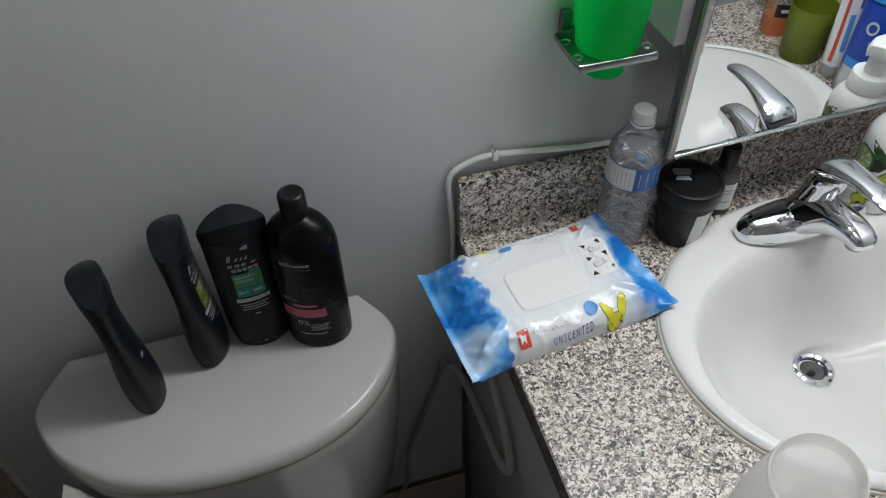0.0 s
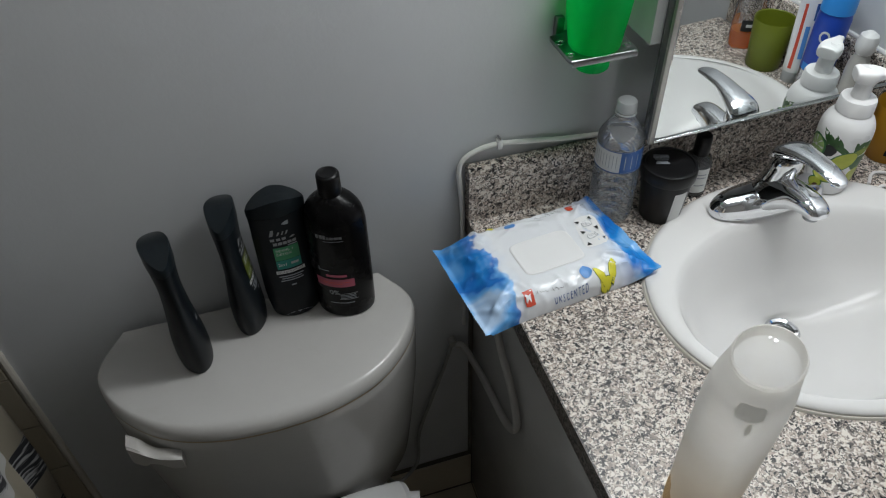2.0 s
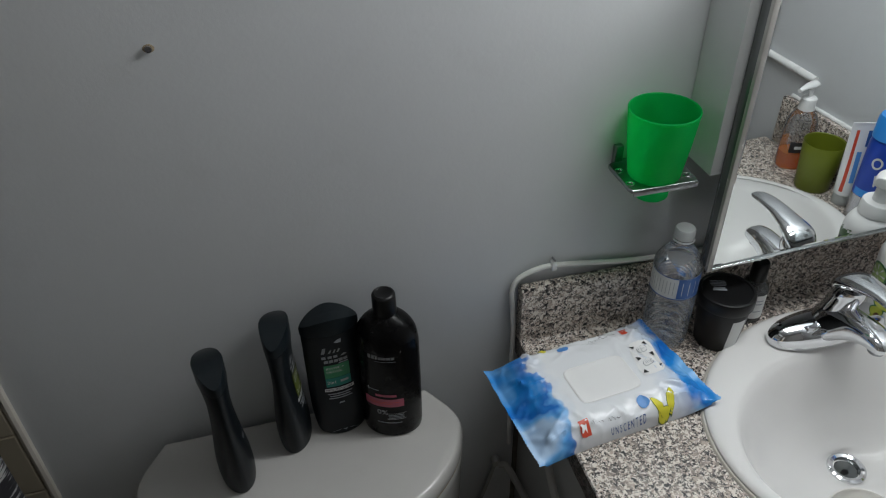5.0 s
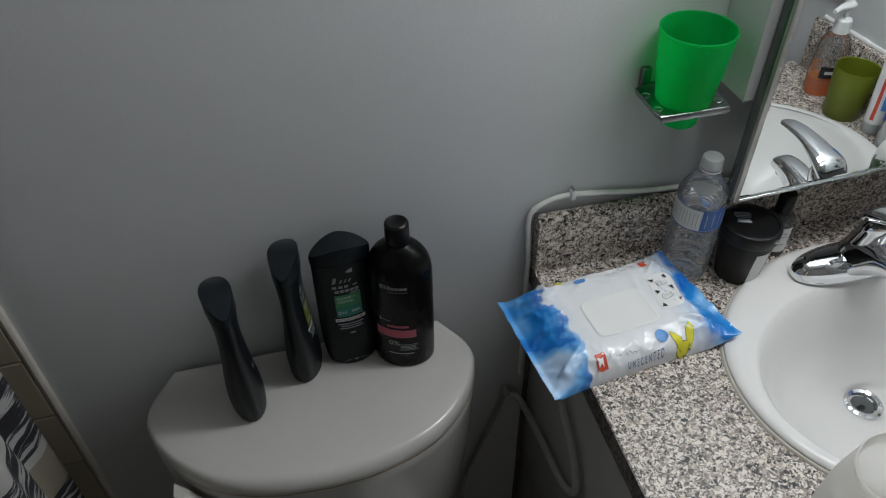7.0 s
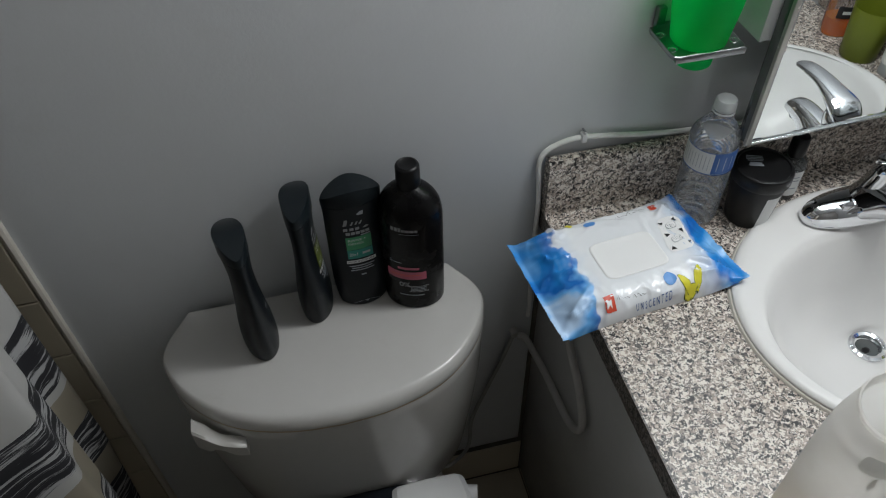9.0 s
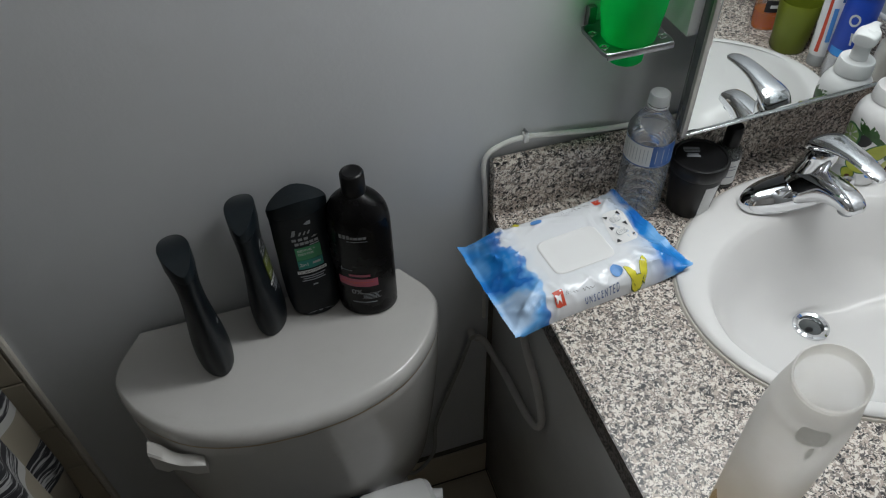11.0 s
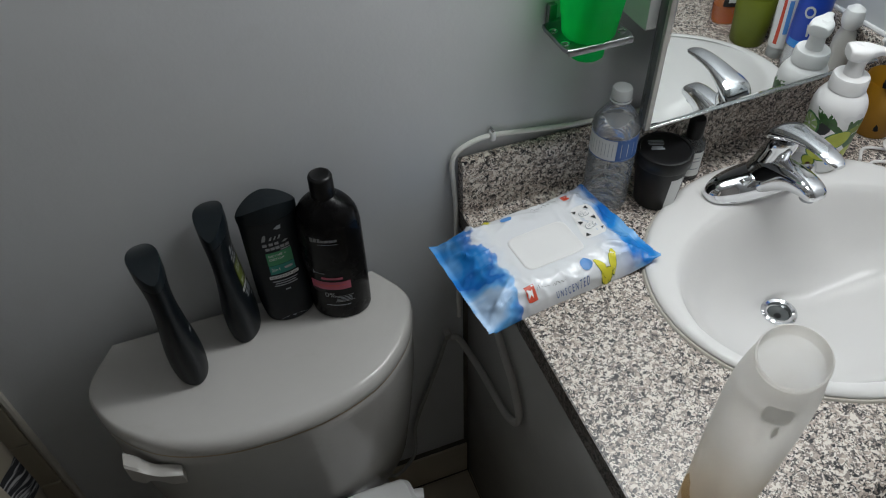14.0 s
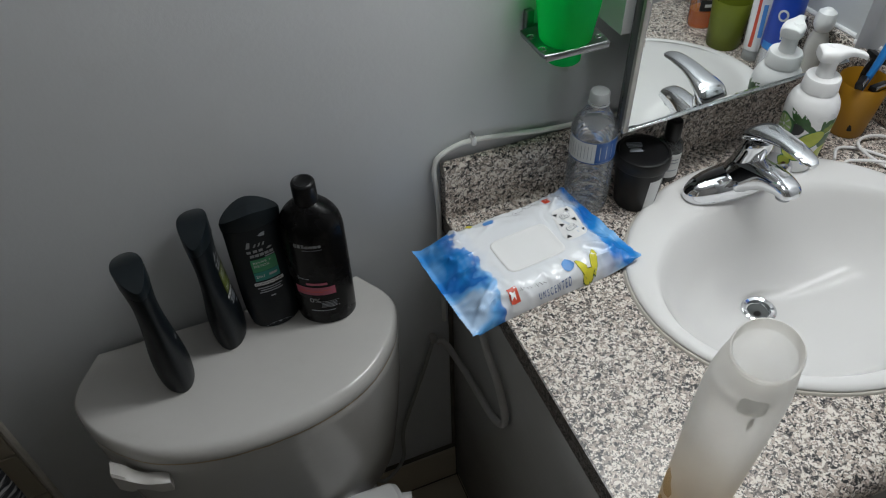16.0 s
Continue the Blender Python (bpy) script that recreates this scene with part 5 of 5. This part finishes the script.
def frosted_bottle():
    t = thing("open_bottle", pose(0.071, -0.533, 0.8002, 0, 0, 16), "frosted translucent bottle with its top cut off, amber residue", "bottle")
    prof = [(0.0, 0.0290, 0.0265, -0.006), (0.003, 0.0315, 0.029, -0.006), (0.02, 0.0330, 0.0305, -0.006), (0.10, 0.0350, 0.0320, -0.004), (0.18, 0.0375, 0.0335, -0.0015), (0.218, 0.0385, 0.0335, 0.000), (0.238, 0.0378, 0.0328, 0.001), (0.249, 0.0350, 0.0312, 0.0032), (0.257, 0.0316, 0.0296, 0.0055), (0.262, 0.0292, 0.0280, 0.007)]
    loops = [oval(r[1], r[2], r[0], 52, r[3], 0, 2.5 - 0.5 * min(1, max(0, (r[0] - 0.215) / 0.03))) for r in spline(prof, 3)]
    loops += [oval(a, b, z, 52, 0.007) for a, b, z in ((0.0301, 0.0289, 0.2625), (0.0304, 0.0292, 0.2640), (0.0301, 0.0289, 0.2660), (0.0286, 0.0274, 0.2668), (0.0276, 0.0264, 0.264), (0.0274, 0.0262, 0.255))]
    tip = lambda p: (p[0], p[1], p[2] + 0.20 * min(1.0, max(0.0, (p[2] - 0.24) / 0.012)) * (0.96 * (p[0] - 0.007) + 0.28 * p[1]))
    loops = [[tip(p) for p in lp] for lp in loops]
    part("shell", rings(bmesh.new(), loops, True, False), FROST, t)
    rx, ry = at_z(prof, 1), at_z(prof, 2)

    def on_shell(bm, turn, off=0.0004):
        bmesh.ops.triangulate(bm, faces=bm.faces[:])
        for cut in range(3):
            bmesh.ops.subdivide_edges(bm, edges=[e for e in bm.edges if e.calc_length() > 0.004], cuts=1)
            bmesh.ops.triangulate(bm, faces=bm.faces[:])
        for v in bm.verts:
            z = v.co.z
            a = v.co.x / 0.034 - math.pi / 2 + turn
            r = (abs(math.cos(a) / rx(z)) ** 2.5 + abs(math.sin(a) / ry(z)) ** 2.5) ** -0.4 + off
            v.co.x, v.co.y = r * math.cos(a) + cx(z), r * math.sin(a)
        return bm

    cx = at_z(prof, 3)
    part("stain", on_shell(sheet([(-0.010, 0.05), (0.000, 0.043), (0.008, 0.046), (0.010, 0.058), (0.005, 0.070), (0.003, 0.080), (-0.004, 0.086), (-0.009, 0.07)]), radians(238)), RUST_STAIN, t, "amber stain")
    part("stain", on_shell(sheet([(-0.022, 0.002), (0.030, 0.002), (0.030, 0.008), (0.014, 0.010), (0.004, 0.018), (-0.006, 0.030), (-0.014, 0.034), (-0.020, 0.020)]), radians(258)), RUST_STAIN, t, "amber stain")
    bm_tab = sheet([(x, 0.240 + z) for x, z, _ in oval(0.0105, 0.0080, 0, 28, e=4)])
    part("inner_tab", on_shell(bm_tab, radians(-57), 0.0006), GREY_TAB, t, "small grey tab")
    part("drip_nozzle", on_shell(sheet([(0.0018, 0.230), (0.0042, 0.230), (0.0044, 0.224), (0.0054, 0.220), (0.003, 0.213), (0.0006, 0.220), (0.0016, 0.224)]), radians(-57), 0.0008), GREY_TAB, t)


def amber_soap():
    t = thing("soap_dispenser", pose(0.723, -0.462, 0.8002, 0, 0, 20) @ Matrix.Diagonal((1, 1, 1.07, 1)), "clear pump bottle of orange hand soap, nearly empty", "soap dispenser")
    prof = [(0.0, 0.026, 0.020), (0.003, 0.029, 0.022), (0.05, 0.030, 0.023), (0.088, 0.0285, 0.022), (0.104, 0.023, 0.019), (0.113, 0.014, 0.0135), (0.118, 0.0125, 0.0125)]
    part("bottle", rings(bmesh.new(), [oval(r[1], r[2], r[0], 40, e=2.4) for r in spline(prof, 3)]), PET, t).visible_shadow = False
    part("soap", rings(bmesh.new(), [oval(a, b, z, 36, e=2.4) for z, a, b in ((0.002, 0.026, 0.0195), (0.024, 0.0275, 0.0207), (0.032, 0.0278, 0.0210))]), AMBER, t, "orange liquid soap")
    rx, ry = at_z(prof, 1), at_z(prof, 2)
    lab = bend(bar(-0.020, 0.020, 0.036, 0.058, 10), rx, ry, 0.0006, 2.4)
    for v in lab.verts:
        v.co.y = -v.co.y
    part("label", lab, BLACK_PRINT, t, "dark label strip")
    lab = bend(bar(-0.012, 0.012, 0.044, 0.050, 8), rx, ry, 0.0010, 2.4)
    for v in lab.verts:
        v.co.y = -v.co.y
    part("label_line", lab, PAPER, t)
    part("collar", lathe([(0.114, 0.0135), (0.115, 0.0150), (0.136, 0.0145), (0.139, 0.012), (0.140, 0.006)], 30), WHITE, t, "white pump collar")
    part("stem", lathe([(0.138, 0.0042), (0.158, 0.0042)], 16), WHITE, t)
    head = []
    for x, w, z0, z1 in spline([(-0.014, 0.004, 0.158, 0.164), (-0.008, 0.009, 0.155, 0.167), (0.006, 0.009, 0.155, 0.167), (0.02, 0.006, 0.157, 0.165), (0.036, 0.0042, 0.154, 0.161)], 4):
        zc, h = (z0 + z1) / 2, (z1 - z0) / 2
        head.append([(x, w * math.cos(a), zc + h * math.sin(a)) for a in [2 * math.pi * i / 16 for i in range(16)]])
    part("pump_head", rings(bmesh.new(), head), WHITE, t).rotation_euler.z = radians(150)


def olive_cup():
    t = thing("olive_tumbler", pose(0.708, -0.383, 0.8002), "olive green plastic tumbler on the counter", "tumbler")
    part("cup", lathe([(0.0, 0.010), (0.0, 0.030), (0.002, 0.0315), (0.094, 0.0375), (0.0955, 0.037), (0.094, 0.0358), (0.004, 0.0298), (0.003, 0.004)], 44), OLIVE, t)


def toothpaste():
    t = thing("toothpaste_tube", pose(0.716, -0.318, 0.8002, 0, 0, 0), "white and red toothpaste tube standing on its cap", "toothpaste")
    tube = [(0.022, 0.0165, 0.0165), (0.05, 0.0185, 0.0150), (0.10, 0.0220, 0.0085), (0.152, 0.0240, 0.0015), (0.164, 0.0240, 0.0012)]
    b = part("tube", rings(bmesh.new(), [oval(r[1], r[2], r[0], 32) for r in spline(tube, 4)]), WHITE, t)
    part("cap", lathe([(0.0, 0.0145), (0.002, 0.0155), (0.020, 0.0150), (0.0225, 0.0135)], 28), CAP_CLEAR, t, "clear ribbed cap")
    rx, ry = at_z(tube, 1), at_z(tube, 2)
    for x0, x1, material, z0, z1 in ((-0.014, -0.009, RED, 0.03, 0.15), (0.006, 0.013, NAVY_PRINT, 0.12, 0.15), (-0.004, 0.004, BLUE_PRINT, 0.05, 0.11)):
        bm = bmesh.new()
        rings(bm, [[(x0 + (x1 - x0) * i / 4, 0, z0 + (z1 - z0) * j / 10) for i in range(5)] for j in range(11)], False, False, False)
        bend(bm, rx, ry, 0.0006)
        for v in bm.verts:
            v.co.y = -v.co.y
        part("print_stripe", bm, material, t)
    t.rotation_euler.z = radians(25)


def blue_can():
    t = thing("shaving_can", pose(0.716, -0.268, 0.8002) @ Matrix.Diagonal((1.06, 1.06, 1.14, 1)), "blue and silver shaving foam can with a light blue cap", "can")
    part("can_base", lathe([(0.0, 0.024), (0.001, 0.026), (0.045, 0.0262)], 40), STEEL, t, "silver lower body")
    part("can", lathe([(0.045, 0.0262), (0.130, 0.0262), (0.138, 0.0245), (0.141, 0.0225)], 40), BLUE_CAN, t, "blue printed body")
    part("cap", lathe([(0.140, 0.0250), (0.1405, 0.0262), (0.170, 0.0258), (0.176, 0.0235), (0.1775, 0.012)], 40), SKY_BLUE, t, "light blue cap")
    ring = bmesh.new()
    loops = [[(0.004 + r * 0.9 * math.cos(q), 0.0, 0.106 + r * math.sin(q)) for q in [2 * math.pi * i / 24 for i in range(24)]] for r in (0.0095, 0.0060)]
    part("brand_print", wrap(rings(ring, loops, False, False), 0.0262, 0.0006, radians(232)), PALE_PRINT, t)
    for x, z, ln in ((-0.006, 0.090, 0.010), (-0.001, 0.080, 0.012)):
        part("brand_print", wrap(sheet([(x - 0.003, z - ln), (x, z - ln), (x + 0.003, z + ln * 0.6), (x - 0.001, z + ln * 0.6)]), 0.0262, 0.0007, radians(232)), PALE_PRINT, t)
    part("stripe", wrap(bar(-0.03, 0.03, 0.046, 0.058, 14), 0.0262, 0.0006, radians(225)), SKY_BLUE, t)



def ball_cap_bottle():
    t = thing("lotion_bottle", pose(0.735, -0.205, 0.8002), "small pale bottle with a round white cap", "bottle")
    part("bottle", lathe([(0.0, 0.016), (0.002, 0.018), (0.085, 0.018), (0.10, 0.014), (0.108, 0.011)], 32), OFFWHITE, t)
    part("cap", lathe([(0.107, 0.012), (0.115, 0.0165), (0.128, 0.0175), (0.140, 0.0145), (0.146, 0.006)], 32), WHITE, t, "round white cap")


for make in (water_bottle, black_tub, dropper_bottle, foam_soap, yellow_cup, charger_cord, frosted_bottle, amber_soap, olive_cup, toothpaste, blue_can, ball_cap_bottle):
    make()


# ---- shower curtain ----
def curtain():
    t = thing("shower_curtain", pose(-0.745, 0, 0), "white and sand shower curtain with brushed black stripes", "curtain")
    bm = bmesh.new()
    ny, nz = 150, 60
    loops = []
    for j in range(nz + 1):
        z = 0.06 + 1.90 * j / nz
        row = []
        for i in range(ny + 1):
            s = i / ny
            y = -0.075 - 1.0 * s
            grow = min(1.0, 0.25 + 5.0 * s)
            sway = grow * (-0.034 * math.sin(2 * math.pi * 5.2 * s + 0.5 * math.sin(z * 2.1)) + 0.010 * math.sin(2 * math.pi * 13 * s + z * 1.3))
            row.append((0.058 + sway * (1.15 - 0.25 * z) - 0.030 * max(0.0, (0.56 - z) / 0.45), y, z))
        loops.append(row)
    rings(bm, loops, False, False, False)
    ob = part("cloth", bm, CLOTH, t, angle=3.0)
    so = ob.modifiers.new("thickness", "SOLIDIFY")
    so.thickness = 0.0012


def curtain_rail():
    t = thing("curtain_rail", pose(-0.722, 0, 1.966), "straight white rail carrying the shower curtain", "curtain rail")
    part("rod", sweep([(0, -0.001, 0), (0, -0.6, 0), (0, -1.2, 0), (0, -1.749, 0)], 0.012, 14), WHITE, t)


curtain()
curtain_rail()

# ---- tiles last ----
def tile_mesh(name, w, h, d, g, material):
    bm = box((g / 2, -d, g / 2), (w - g / 2, 0, h - g / 2), 0.0012, 1)
    me = bpy.data.meshes.new(name)
    bm.to_mesh(me)
    bm.free()
    me.materials.append(material)
    return me


shower = structure("shower_wall_tiles", box((WALL_L, -0.004, 0.0), (-0.697, -0.0005, 2.05)), PALE_GROUT, "beige glazed tile field beside the shower curtain")
me = tile_mesh("tile", 0.152, 0.1185, 0.007, 0.003, TILE)
for r in range(17):
    for c in range(5):
        ob = new("tile", me)
        ob.parent = shower
        ob.location = (-0.697 - 0.152 * (c + 1), -0.001, 0.0915 + 0.1185 * (r - 1) + 0.0)
edge = structure("edge_bead", sweep([(-0.692, -0.003, 0.0), (-0.692, -0.003, 0.7), (-0.6915, -0.003, 1.4), (-0.692, -0.003, 2.05)], 0.006, 8), CAULK, "pale caulk bead where tile meets paint", True)

base = structure("baseboard", box((-0.684, -0.0085, -0.004), (0.0115, -0.0005, 0.118)), GROUT, "tile skirting with dark grout along the wall")
me = tile_mesh("tile", 0.200, 0.118, 0.004, 0.004, FLOOR_TILE)
for c in range(3):
    ob = new("tile", me)
    ob.parent = base
    ob.location = (-0.190 - 0.2 * c, -0.0086, 0.0)

bm = box((0.0015, 0.0015, -0.006), (0.1985, 0.1985, 0.0), 0.001, 1)
me = bpy.data.meshes.new("tile")
bm.to_mesh(me)
bm.free()
me.materials.append(FLOOR_TILE)
floor = bpy.data.objects["floor"]
for i in range(11):
    for j in range(8):
        ob = new("tile", me)
        ob.parent = floor
        ob.location = (0.01 - 0.2 * (i - 3), -0.0125 - 0.2 * (j + 1), 0.0)
